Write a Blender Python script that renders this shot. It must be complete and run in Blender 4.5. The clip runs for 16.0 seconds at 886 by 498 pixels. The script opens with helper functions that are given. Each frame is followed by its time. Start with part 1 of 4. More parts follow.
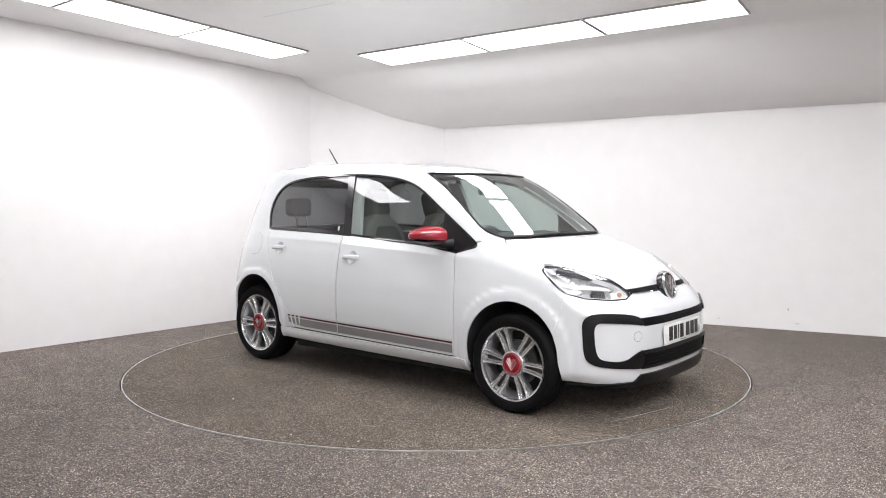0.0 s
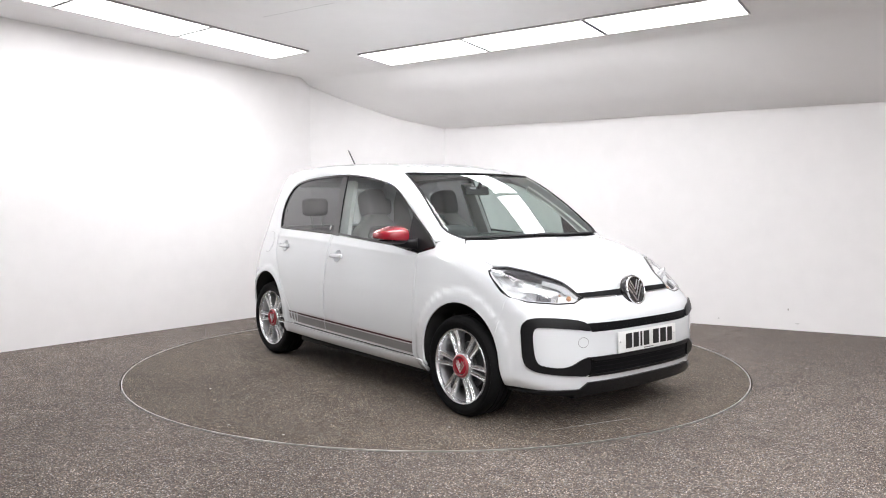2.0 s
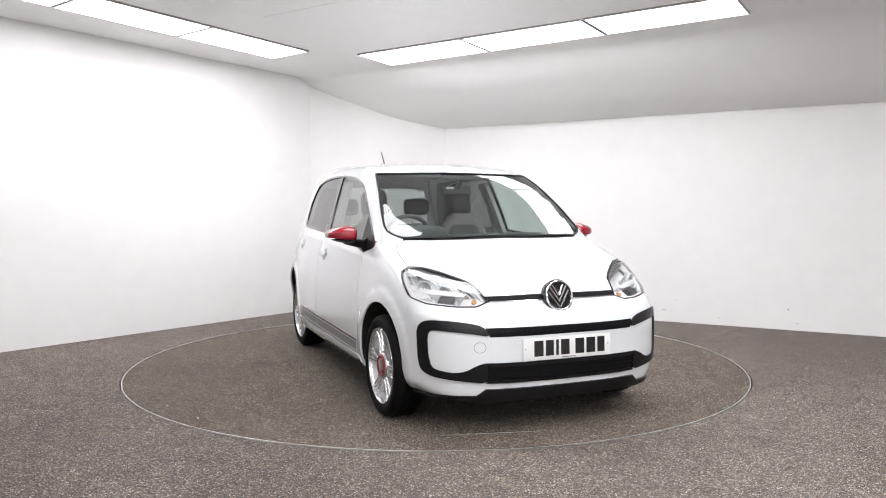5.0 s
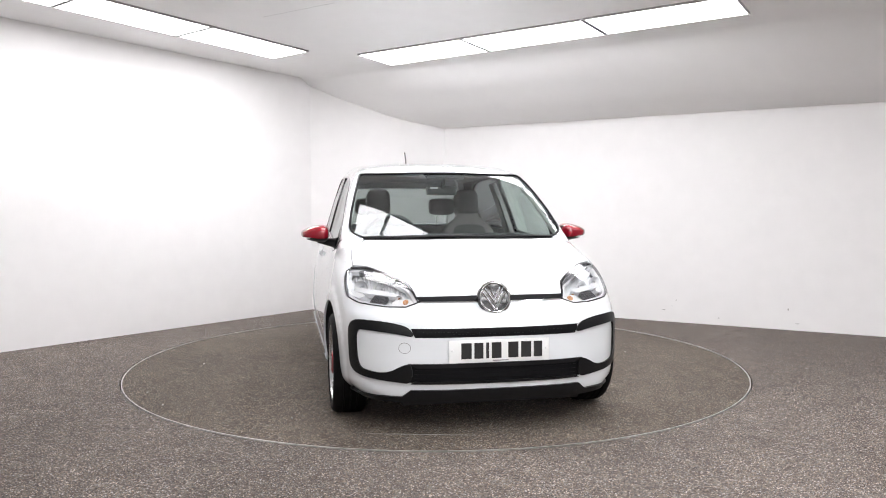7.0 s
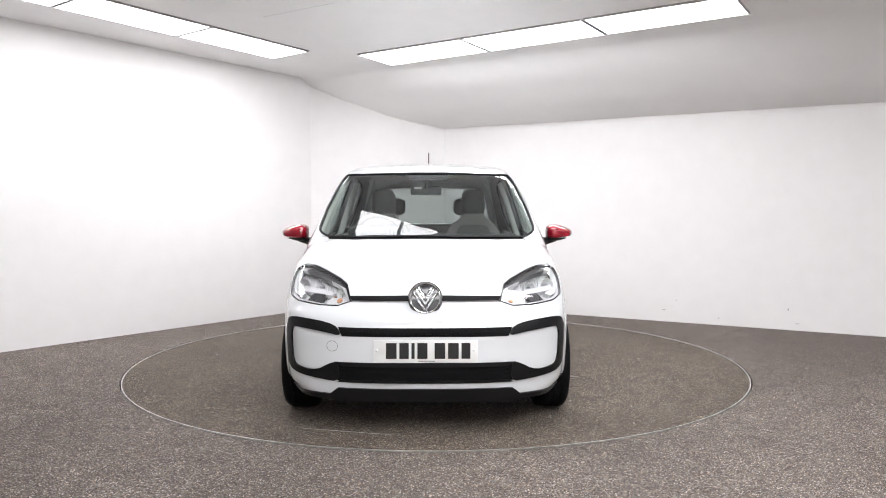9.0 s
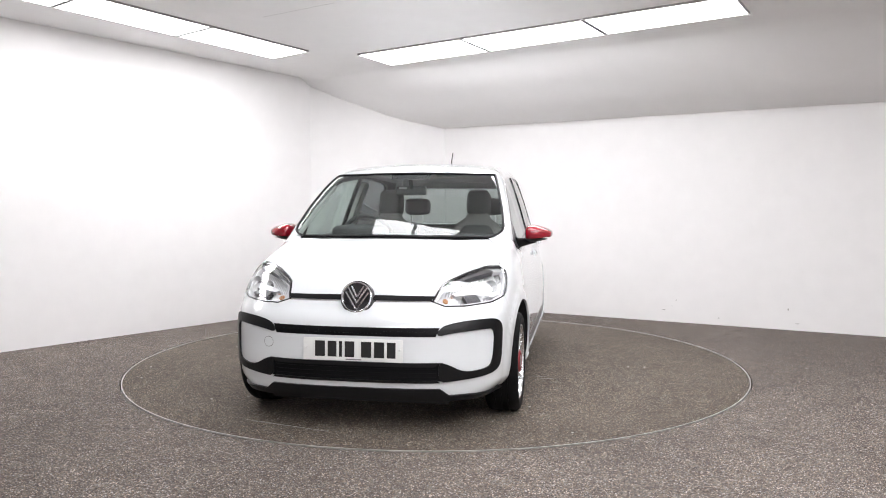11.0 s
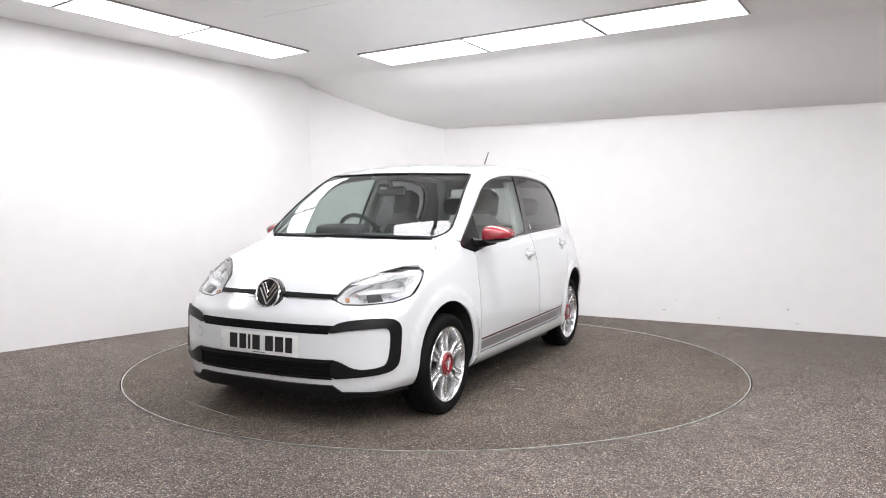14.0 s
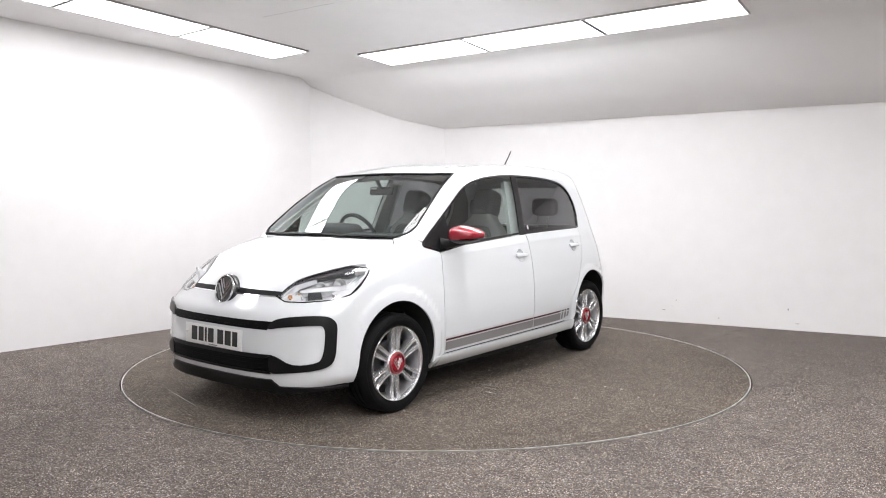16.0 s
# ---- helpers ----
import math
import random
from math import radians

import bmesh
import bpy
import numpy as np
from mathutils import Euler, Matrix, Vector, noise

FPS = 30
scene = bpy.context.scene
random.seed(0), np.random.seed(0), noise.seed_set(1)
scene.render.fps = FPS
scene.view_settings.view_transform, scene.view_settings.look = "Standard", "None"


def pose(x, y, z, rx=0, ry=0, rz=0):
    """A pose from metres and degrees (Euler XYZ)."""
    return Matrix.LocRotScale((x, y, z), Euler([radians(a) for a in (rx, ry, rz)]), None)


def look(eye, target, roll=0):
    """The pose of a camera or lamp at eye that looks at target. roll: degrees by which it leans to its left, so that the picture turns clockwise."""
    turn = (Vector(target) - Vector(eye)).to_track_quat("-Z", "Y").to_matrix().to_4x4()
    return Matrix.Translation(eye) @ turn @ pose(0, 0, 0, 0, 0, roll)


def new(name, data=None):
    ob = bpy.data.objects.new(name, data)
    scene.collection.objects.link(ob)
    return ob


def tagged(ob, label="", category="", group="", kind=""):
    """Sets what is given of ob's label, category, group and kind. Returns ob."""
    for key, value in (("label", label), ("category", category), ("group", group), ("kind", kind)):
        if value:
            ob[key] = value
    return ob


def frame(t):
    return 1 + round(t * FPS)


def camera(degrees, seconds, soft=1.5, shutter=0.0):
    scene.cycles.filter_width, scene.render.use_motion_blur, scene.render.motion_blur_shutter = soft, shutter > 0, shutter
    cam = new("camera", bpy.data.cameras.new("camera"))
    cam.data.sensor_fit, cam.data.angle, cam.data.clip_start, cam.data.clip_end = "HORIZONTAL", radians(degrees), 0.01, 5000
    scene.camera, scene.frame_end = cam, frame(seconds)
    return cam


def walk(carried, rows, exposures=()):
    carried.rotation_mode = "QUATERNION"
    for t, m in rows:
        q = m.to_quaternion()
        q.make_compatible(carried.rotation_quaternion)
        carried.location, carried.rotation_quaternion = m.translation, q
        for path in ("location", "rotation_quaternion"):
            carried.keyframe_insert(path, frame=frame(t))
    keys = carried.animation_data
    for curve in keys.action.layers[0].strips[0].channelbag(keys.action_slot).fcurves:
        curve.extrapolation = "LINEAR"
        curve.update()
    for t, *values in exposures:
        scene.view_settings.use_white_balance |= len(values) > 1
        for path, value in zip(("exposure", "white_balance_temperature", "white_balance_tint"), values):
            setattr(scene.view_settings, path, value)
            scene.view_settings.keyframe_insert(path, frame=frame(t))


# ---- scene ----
from mathutils.geometry import delaunay_2d_cdt

# ---- camera: it stands still ----
cam = camera(58.36, 16.0, soft=1.0)
EYE = Vector((0, -6.014, 1.2054))
STAND = look(EYE, EYE + Vector((.00772, .99820, -.05949)))
walk(cam, [(0, STAND), (16, STAND)])

# ---- light: ceiling panels, some added out of view, and a faint even world glow ----
world = bpy.data.worlds.new("world")
scene.world = world
world.use_nodes = True
world.node_tree.nodes["Background"].inputs[0].default_value = (.9, .92, 1, 1)
world.node_tree.nodes["Background"].inputs[1].default_value = .15
scene.view_settings.exposure = -0.05
PANEL_GLOW = 12.5


# ---- materials ----
def material(name, colour, rough=.5, metal=0.0, coat=0.0, grain=0.0, scale=40.0, bump=0.0, bump_scale=200.0, spec=.5, glow=0.0):
    m = bpy.data.materials.new(name)
    m.use_nodes = True
    nt, b = m.node_tree, m.node_tree.nodes["Principled BSDF"]
    b.inputs["Base Color"].default_value = (*colour, 1)
    b.inputs["Roughness"].default_value, b.inputs["Metallic"].default_value = rough, metal
    b.inputs["Coat Weight"].default_value, b.inputs["Coat Roughness"].default_value = coat, .03
    b.inputs["Specular IOR Level"].default_value = spec
    if glow:
        b.inputs["Emission Color"].default_value = (*colour, 1)
        b.inputs["Emission Strength"].default_value = glow
    where = nt.nodes.new("ShaderNodeTexCoord").outputs["Object"]
    if grain:
        total = None
        for s, k in ((scale, 1.0), (scale / 9, .8)):
            n = nt.nodes.new("ShaderNodeTexNoise")
            n.inputs["Scale"].default_value, n.inputs["Detail"].default_value = s, 5
            nt.links.new(where, n.inputs["Vector"])
            r = nt.nodes.new("ShaderNodeMapRange")
            r.inputs["From Min"].default_value, r.inputs["From Max"].default_value = .3, .7
            r.inputs["To Min"].default_value, r.inputs["To Max"].default_value = 1 - grain * k, 1 + grain * k
            nt.links.new(n.outputs["Fac"], r.inputs["Value"])
            if total is None:
                total = r.outputs[0]
            else:
                mul = nt.nodes.new("ShaderNodeMath")
                mul.operation = "MULTIPLY"
                nt.links.new(total, mul.inputs[0])
                nt.links.new(r.outputs[0], mul.inputs[1])
                total = mul.outputs[0]
        mix = nt.nodes.new("ShaderNodeVectorMath")
        mix.operation = "SCALE"
        mix.inputs[0].default_value = colour
        nt.links.new(total, mix.inputs["Scale"])
        nt.links.new(mix.outputs[0], b.inputs["Base Color"])
    if bump:
        n = nt.nodes.new("ShaderNodeTexNoise")
        n.inputs["Scale"].default_value, n.inputs["Detail"].default_value = bump_scale, 4
        nt.links.new(where, n.inputs["Vector"])
        bp = nt.nodes.new("ShaderNodeBump")
        bp.inputs["Strength"].default_value, bp.inputs["Distance"].default_value = bump, .01
        nt.links.new(n.outputs["Fac"], bp.inputs["Height"])
        nt.links.new(bp.outputs[0], b.inputs["Normal"])
    return m


def glass(name, tint, rough=0.0):
    """Thin sheet glass: light goes straight through, tinted, with a gloss that grows towards grazing."""
    m = bpy.data.materials.new(name)
    m.use_nodes = True
    nt = m.node_tree
    nt.nodes.remove(nt.nodes["Principled BSDF"])
    t, g, f, p, k, x = (nt.nodes.new("ShaderNode" + n) for n in ("BsdfTransparent", "BsdfGlossy", "LayerWeight", "Math", "MapRange", "MixShader"))
    t.inputs[0].default_value = (*tint, 1)
    g.inputs["Roughness"].default_value = rough
    f.inputs["Blend"].default_value = .5
    p.operation = "POWER"
    p.inputs[1].default_value = 4.6
    k.inputs["To Min"].default_value, k.inputs["To Max"].default_value = .085, 1.0      # both faces of the sheet together
    nt.links.new(f.outputs["Facing"], p.inputs[0])
    nt.links.new(p.outputs[0], k.inputs["Value"])
    nt.links.new(k.outputs[0], x.inputs[0])
    nt.links.new(t.outputs[0], x.inputs[1])
    nt.links.new(g.outputs[0], x.inputs[2])
    nt.links.new(x.outputs[0], nt.nodes["Material Output"].inputs[0])
    return m


def carpet(name="stone_carpet", tone=1.0, warm=(1, 1, 1)):
    """Grey-brown bonded stone carpet: fine light and dark grains with wide stains."""
    m = material(name, (.1, .09, .08), .85, spec=.25)
    nt, b = m.node_tree, m.node_tree.nodes["Principled BSDF"]
    where = nt.nodes.new("ShaderNodeTexCoord").outputs["Object"]
    v = nt.nodes.new("ShaderNodeTexVoronoi")
    v.inputs["Scale"].default_value = 230
    nt.links.new(where, v.inputs["Vector"])
    sep = nt.nodes.new("ShaderNodeSeparateColor")
    nt.links.new(v.outputs["Color"], sep.inputs[0])
    ramp = nt.nodes.new("ShaderNodeValToRGB")
    ramp.color_ramp.interpolation = "LINEAR"
    e = ramp.color_ramp.elements
    e[0].position, e[0].color = 0, (.028, .025, .023, 1)
    e[1].position, e[1].color = 1, (.58, .55, .52, 1)
    for p, c in ((.35, (.085, .072, .062, 1)), (.7, (.15, .132, .117, 1)), (.9, (.22, .2, .18, 1))):
        n = e.new(p)
        n.color = c
    nt.links.new(sep.outputs[0], ramp.inputs[0])
    hue = nt.nodes.new("ShaderNodeValToRGB")                       # grains lean to beige, grey or blue
    h = hue.color_ramp.elements
    h[0].position, h[0].color = 0, (1.15 * tone * warm[0], .98 * tone * warm[1], .82 * tone * warm[2], 1)
    h[1].position, h[1].color = 1, (.90 * tone * warm[0], .99 * tone * warm[1], 1.12 * tone * warm[2], 1)
    nt.links.new(sep.outputs[1], hue.inputs[0])
    tint = nt.nodes.new("ShaderNodeVectorMath")
    tint.operation = "MULTIPLY"
    nt.links.new(ramp.outputs[0], tint.inputs[0])
    nt.links.new(hue.outputs[0], tint.inputs[1])
    last = tint.outputs[0]
    for s, lo, hi in ((.8, .82, 1.15), (7, .86, 1.12), (45, .8, 1.2)):
        n = nt.nodes.new("ShaderNodeTexNoise")
        n.inputs["Scale"].default_value, n.inputs["Detail"].default_value = s, 6
        nt.links.new(where, n.inputs["Vector"])
        r = nt.nodes.new("ShaderNodeMapRange")
        r.inputs["From Min"].default_value, r.inputs["From Max"].default_value = .3, .7
        r.inputs["To Min"].default_value, r.inputs["To Max"].default_value = lo, hi
        nt.links.new(n.outputs["Fac"], r.inputs["Value"])
        k = nt.nodes.new("ShaderNodeVectorMath")
        k.operation = "SCALE"
        nt.links.new(last, k.inputs[0])
        nt.links.new(r.outputs[0], k.inputs["Scale"])
        last = k.outputs[0]
    nt.links.new(last, b.inputs["Base Color"])
    bp = nt.nodes.new("ShaderNodeBump")
    bp.inputs["Strength"].default_value, bp.inputs["Distance"].default_value = .5, .004
    nt.links.new(v.outputs["Distance"], bp.inputs["Height"])
    nt.links.new(bp.outputs[0], b.inputs["Normal"])
    return m


def ribbed():
    """A bright lamp reflector with fine upright ribs."""
    m = material("ribbed_reflector", (.82, .83, .84), .22, .12)
    nt, b = m.node_tree, m.node_tree.nodes["Principled BSDF"]
    where = nt.nodes.new("ShaderNodeTexCoord").outputs["Object"]
    w = nt.nodes.new("ShaderNodeTexWave")
    w.bands_direction = "Y"
    w.inputs["Scale"].default_value, w.inputs["Distortion"].default_value = 22, .6
    nt.links.new(where, w.inputs["Vector"])
    bp = nt.nodes.new("ShaderNodeBump")
    bp.inputs["Strength"].default_value, bp.inputs["Distance"].default_value = .9, .006
    nt.links.new(w.outputs["Fac"], bp.inputs["Height"])
    nt.links.new(bp.outputs[0], b.inputs["Normal"])
    return m


CARPET = carpet(tone=1.06)
DISC_CARPET = carpet("worn_stone_carpet", .90, (1.02, 1, .935))
WALL_PAINT = material("white_wall_paint", (.85, .838, .835), .6, grain=.015, scale=6, bump=.05, bump_scale=60)
CEILING_PAINT = material("white_ceiling_paint", (.945, .937, .935), .7, grain=.012, scale=5, bump=.04, bump_scale=80)
LIGHT_PANEL = material("light_panel", (.985, .975, 1.0), .4, glow=PANEL_GLOW)
LIGHT_FRAME = material("white_metal_frame", (.75, .75, .75), .4)
PANEL_FRAME = material("grey_metal_frame", (.42, .41, .41), .5)
STEEL = material("brushed_steel", (.55, .56, .55), .35, 1.0, grain=.1, scale=60)
EDGE_METAL = material("worn_edge_metal", (.58, .57, .55), .42, .8, grain=.25, scale=14)
GAP = material("dark_gap", (.012, .012, .012), .8, grain=.2)
SCUFF = material("pale_scuff", (.42, .41, .39), .8, grain=.3, scale=90)
WHITE = material("white_car_paint", (.712, .738, .755), .2, coat=1.0, grain=.006, scale=3)
BLACK = material("black_textured_plastic", (.0055, .0055, .0062), .38, spec=.26, grain=.15, scale=300, bump=.08, bump_scale=900)
GLOSS_BLACK = material("gloss_black", (.010, .010, .012), .12, coat=.6)
RUBBER = material("black_rubber", (.005, .005, .0055), .65, spec=.12, grain=.2, scale=120, bump=.06, bump_scale=500)
SEAL = material("windscreen_seal_rubber", (.0085, .0085, .0095), .45, spec=.2, grain=.1, scale=200, bump=.04, bump_scale=600)
ALLOY = material("silver_alloy", (.70, .71, .72), .25, .90, grain=.03, scale=200)
RIM_BARREL = material("grey_rim_barrel", (.40, .40, .41), .4, .85)
BARREL = material("dark_rim_barrel", (.06, .06, .063), .4, .5)
CHROME = material("chrome", (.74, .75, .77), .10, 1.0)
RED_PAINT = material("red_paint", (.30, .005, .018), .22, coat=1.0)
CAP_SILVER = material("dull_silver", (.42, .40, .40), .45, .8)
CAP_RING = material("red_metal_ring", (.34, .05, .06), .3, .6, coat=.6)
DARK_RED = material("dark_red_film", (.045, .004, .009), .4)
STRIPE_GREY = material("grey_film", (.20, .195, .195), .42, grain=.03)
STRIPE_PALE = material("pale_grey_film", (.56, .55, .55), .4)
PLATE_WHITE = material("plate_white", (.78, .79, .78), .35, coat=.5)
PLATE_BLACK = material("plate_black", (.012, .012, .012), .35)
SCREEN_GLASS = glass("windscreen_glass", (.69, .77, .745))
SIDE_GLASS = glass("green_tinted_glass", (.63, .70, .675))
REAR_GLASS = glass("rear_window_glass", (.48, .50, .50))
PRIVACY_GLASS = glass("dark_privacy_glass", (.205, .205, .215))
LENS = glass("clear_lens", (.95, .96, .97))
REFLECTOR = material("lamp_reflector", (.86, .87, .88), .15, .25)
RIBBED = ribbed()
GRILLE = material("black_grille_mesh", (.006, .006, .007), .55, spec=.1)
LAMP_DARK = material("lamp_dark_housing", (.05, .05, .055), .3, .2)
AMBER = material("amber_bulb", (.50, .25, .12), .2, coat=.5)
SEAT_DARK = material("dark_grey_seat_cloth", (.13, .13, .135), .9, grain=.15, scale=150, bump=.2, bump_scale=400)
SEAT_PALE = material("pale_grey_seat_cloth", (.33, .325, .315), .9, grain=.1, scale=150, bump=.2, bump_scale=400)
DASH = material("dark_dashboard_plastic", (.07, .074, .076), .6, grain=.1, scale=200, bump=.1, bump_scale=600)
TRIM_GREY = material("grey_trim_plastic", (.19, .195, .195), .65, grain=.06, scale=120)
HEADLINER = material("pale_headliner", (.60, .61, .60), .95, grain=.05, scale=150)

# ---- building helpers ----
def part(name, bm, mat, parent=None, label="", smooth=True):
    me = bpy.data.meshes.new(name)
    bm.to_mesh(me)
    bm.free()
    me.materials.append(mat)
    if smooth:
        for p in me.polygons:
            p.use_smooth = True
        me.set_sharp_from_angle(angle=radians(38))
    ob = new(name, me)
    ob.parent = parent
    return tagged(ob, label) if label else ob


def box(bm, size, at=(0, 0, 0), bevel=0.0, turn=None, segments=2):
    m = Matrix.Translation(at) @ (turn.to_4x4() if turn else Matrix()) @ Matrix.Diagonal((*size, 1))
    made = bmesh.ops.create_cube(bm, size=1, matrix=m)["verts"]
    if bevel:
        edges = list({e for v in made for e in v.link_edges})
        bmesh.ops.bevel(bm, geom=edges, offset=bevel, segments=segments, profile=.5, affect="EDGES")
    return bm


def lathe(bm, profile, steps=64, axis="y", turn=None):
    """Turns (radius, height) pairs round an axis."""
    rings = []
    for r, h in profile:
        ring = []
        for i in range(steps):
            a = 2 * math.pi * i / steps
            p = Vector((r * math.cos(a), h, r * math.sin(a))) if axis == "y" else Vector((r * math.cos(a), r * math.sin(a), h))
            ring.append(bm.verts.new(turn @ p if turn else p))
        rings.append(ring)
    for a, b in zip(rings, rings[1:]):
        for i in range(steps):
            bm.faces.new((a[i], a[(i + 1) % steps], b[(i + 1) % steps], b[i]))
    return bm


def tube(bm, path, radius, sides=8, flat=1.0):
    """A round bar along a path; radius may be a list."""
    path = [Vector(p) for p in path]
    rings = []
    for i, p in enumerate(path):
        d = (path[min(i + 1, len(path) - 1)] - path[max(i - 1, 0)]).normalized()
        s = d.cross(Vector((0, 0, 1)))
        s = s.normalized() if s.length > 1e-3 else Vector((1, 0, 0))
        u = s.cross(d)
        r = radius[i] if isinstance(radius, (list, tuple)) else radius
        rings.append([bm.verts.new(p + s * r * math.cos(2 * math.pi * k / sides) + u * r * flat * math.sin(2 * math.pi * k / sides)) for k in range(sides)])
    for a, b in zip(rings, rings[1:]):
        for k in range(sides):
            bm.faces.new((a[k], a[(k + 1) % sides], b[(k + 1) % sides], b[k]))
    bm.faces.new(rings[0][::-1]), bm.faces.new(rings[-1])
    return bm


def prism(bm, outline, low, high):
    """A flat outline in x, y raised from low to high."""
    a, b = ([bm.verts.new((x, y, z)) for x, y in outline] for z in (low, high))
    n = len(a)
    bm.faces.new(a[::-1]), bm.faces.new(b)
    for i in range(n):
        bm.faces.new((a[i], a[(i + 1) % n], b[(i + 1) % n], b[i]))
    return bm


def inside(points, outline):
    p, o = np.asarray(points, float), np.asarray(outline, float)
    hit = np.zeros(len(p), bool)
    for (ax, ay), (bx, by) in zip(o, np.roll(o, -1, 0)):
        cross = (ay > p[:, 1]) != (by > p[:, 1])
        at = ax + (p[:, 1] - ay) * (bx - ax) / (by - ay if by != ay else 1e-12)
        hit ^= cross & (p[:, 0] < at)
    return hit


def dense(outline, step, closed=True):
    o = [np.asarray(p, float) for p in outline]
    out = []
    for a, b in zip(o, o[1:] + o[:1] if closed else o[1:]):
        n = max(1, int(np.ceil(np.linalg.norm(b - a) / step)))
        out += [a + (b - a) * i / n for i in range(n)]
    return out if closed else out + [o[-1]]


def rounded(outline, turns=2):
    """Cuts an outline's corners, to round it."""
    o = [np.asarray(p, float) for p in outline]
    for _ in range(turns):
        o = [q for a, b in zip(o, o[1:] + o[:1]) for q in (a * .75 + b * .25, a * .25 + b * .75)]
    return o


def fill(outline, holes=(), step=.03, lines=()):
    """Triangles over a flat outline with holes: points, triangles, and the rim edges."""
    from_edge = [np.array(dense(o, step)) for o in (outline, *holes)]
    pts, edges = [], []
    for o in from_edge:
        n = len(pts)
        pts += o.tolist()
        edges += [(n + i, n + (i + 1) % len(o)) for i in range(len(o))]
    for line in lines:                                              # creases: points along them, joined by edges
        d = np.array(dense(line, step, False))
        d = d[inside(d, from_edge[0])]
        d = d[np.min(np.linalg.norm(d[:, None] - np.array(from_edge[0])[None], axis=2), axis=1) > .006]
        n = len(pts)
        pts += d.tolist()
        edges += [(n + i, n + i + 1) for i in range(len(d) - 1)]
    rim = np.array(pts)
    lo, hi = rim.min(0), rim.max(0)
    gx, gy = np.meshgrid(np.arange(lo[0] + step / 2, hi[0], step), np.arange(lo[1] + step / 2, hi[1], step))
    grid = np.stack([gx.ravel(), gy.ravel()], 1)
    ok = inside(grid, from_edge[0])
    for h in from_edge[1:]:
        ok &= ~inside(grid, h)
    grid = grid[ok]
    if len(grid):
        near = np.min(np.linalg.norm(grid[:, None] - rim[None], axis=2), axis=1)
        grid = grid[near > step * .45]
    v, _, faces, *_ = delaunay_2d_cdt([Vector(p) for p in pts + grid.tolist()], edges, [], 1, 1e-6)
    v = np.array([tuple(p) for p in v])
    mid = np.array([v[list(f)].mean(0) for f in faces])
    ok = inside(mid, from_edge[0])
    for h in from_edge[1:]:
        ok &= ~inside(mid, h)
    return v, [tuple(f) for f, k in zip(faces, ok) if k]


def skin_patch(verts, faces, normals, outline, axis, holes=(), step=.03, depth=0.0, rim=.012, flip=1, place=None, lines=()):
    """Adds one patch of the skin, with its edge turned in by rim metres."""
    v, tri = fill(outline, holes, step, lines)
    q, n = (place or lay)(v, axis, depth)
    sense = np.einsum("ij,ij->i", np.cross(q[[t[1] for t in tri]] - q[[t[0] for t in tri]], q[[t[2] for t in tri]] - q[[t[0] for t in tri]]), n[[t[0] for t in tri]])
    tri = [t if s > 0 else t[::-1] for t, s in zip(tri, sense)]
    mirror = np.array([1, flip, 1])
    if flip < 0:
        tri = [t[::-1] for t in tri]
    base = len(verts)
    verts += (q * mirror).tolist()
    normals += (n * mirror).tolist()
    faces += [tuple(base + i for i in t) for t in tri]
    if rim:
        count = {}
        for t in tri:
            for a, b in zip(t, t[1:] + t[:1]):
                count[(a, b)] = count.get((a, b), 0) + 1
        edge = [(a, b) for a, b in count if (b, a) not in count]
        ids = {}
        for a, b in edge:
            for i in (a, b):
                if i not in ids:
                    ids[i] = len(verts)
                    verts.append((q[i] * mirror).tolist())
                    verts.append(((q[i] - n[i] * rim) * mirror).tolist())
                    normals.extend([(0, 0, 0), (0, 0, 0)])
            faces.append((ids[b], ids[a], ids[a] + 1, ids[b] + 1))


def skin_part(name, patches, mat, parent, label=""):
    """One mesh of skin patches, each given as the arguments of skin_patch."""
    verts, faces, normals = [], [], []
    for p in patches:
        skin_patch(verts, faces, normals, **p)
    me = bpy.data.meshes.new(name)
    me.from_pydata(verts, [], faces)
    me.materials.append(mat)
    for p in me.polygons:
        p.use_smooth = True
    me.normals_split_custom_set_from_vertices(normals)
    ob = new(name, me)
    ob.parent = parent
    return tagged(ob, label) if label else ob



# ---- the shape of the car's skin: one smooth implicit form, x forward, y left, z up ----
def curve(pairs):
    """A smooth monotone curve through (x, y) pairs, as a function of an array."""
    xs, ys = (np.array(c, float) for c in zip(*sorted(pairs)))
    h, d = np.diff(xs), np.diff(ys) / np.diff(xs)
    m = np.concatenate([[d[0]], np.zeros(len(d) - 1), [d[-1]]])
    for i in range(1, len(d)):
        if d[i - 1] * d[i] > 0:
            a, b = 2 * h[i] + h[i - 1], h[i] + 2 * h[i - 1]
            m[i] = (a + b) / (a / d[i - 1] + b / d[i])

    def at(x):
        x = np.asarray(x, float)
        i = np.clip(np.searchsorted(xs, x) - 1, 0, len(h) - 1)
        t = np.clip((x - xs[i]) / h[i], 0, 1)
        y = (ys[i] * (1 + 2 * t) * (1 - t) ** 2 + ys[i + 1] * t * t * (3 - 2 * t)
             + h[i] * (m[i] * t * (1 - t) ** 2 + m[i + 1] * t * t * (t - 1)))
        return y + np.where(x < xs[0], (x - xs[0]) * m[0], 0) + np.where(x > xs[-1], (x - xs[-1]) * m[-1], 0)
    return at


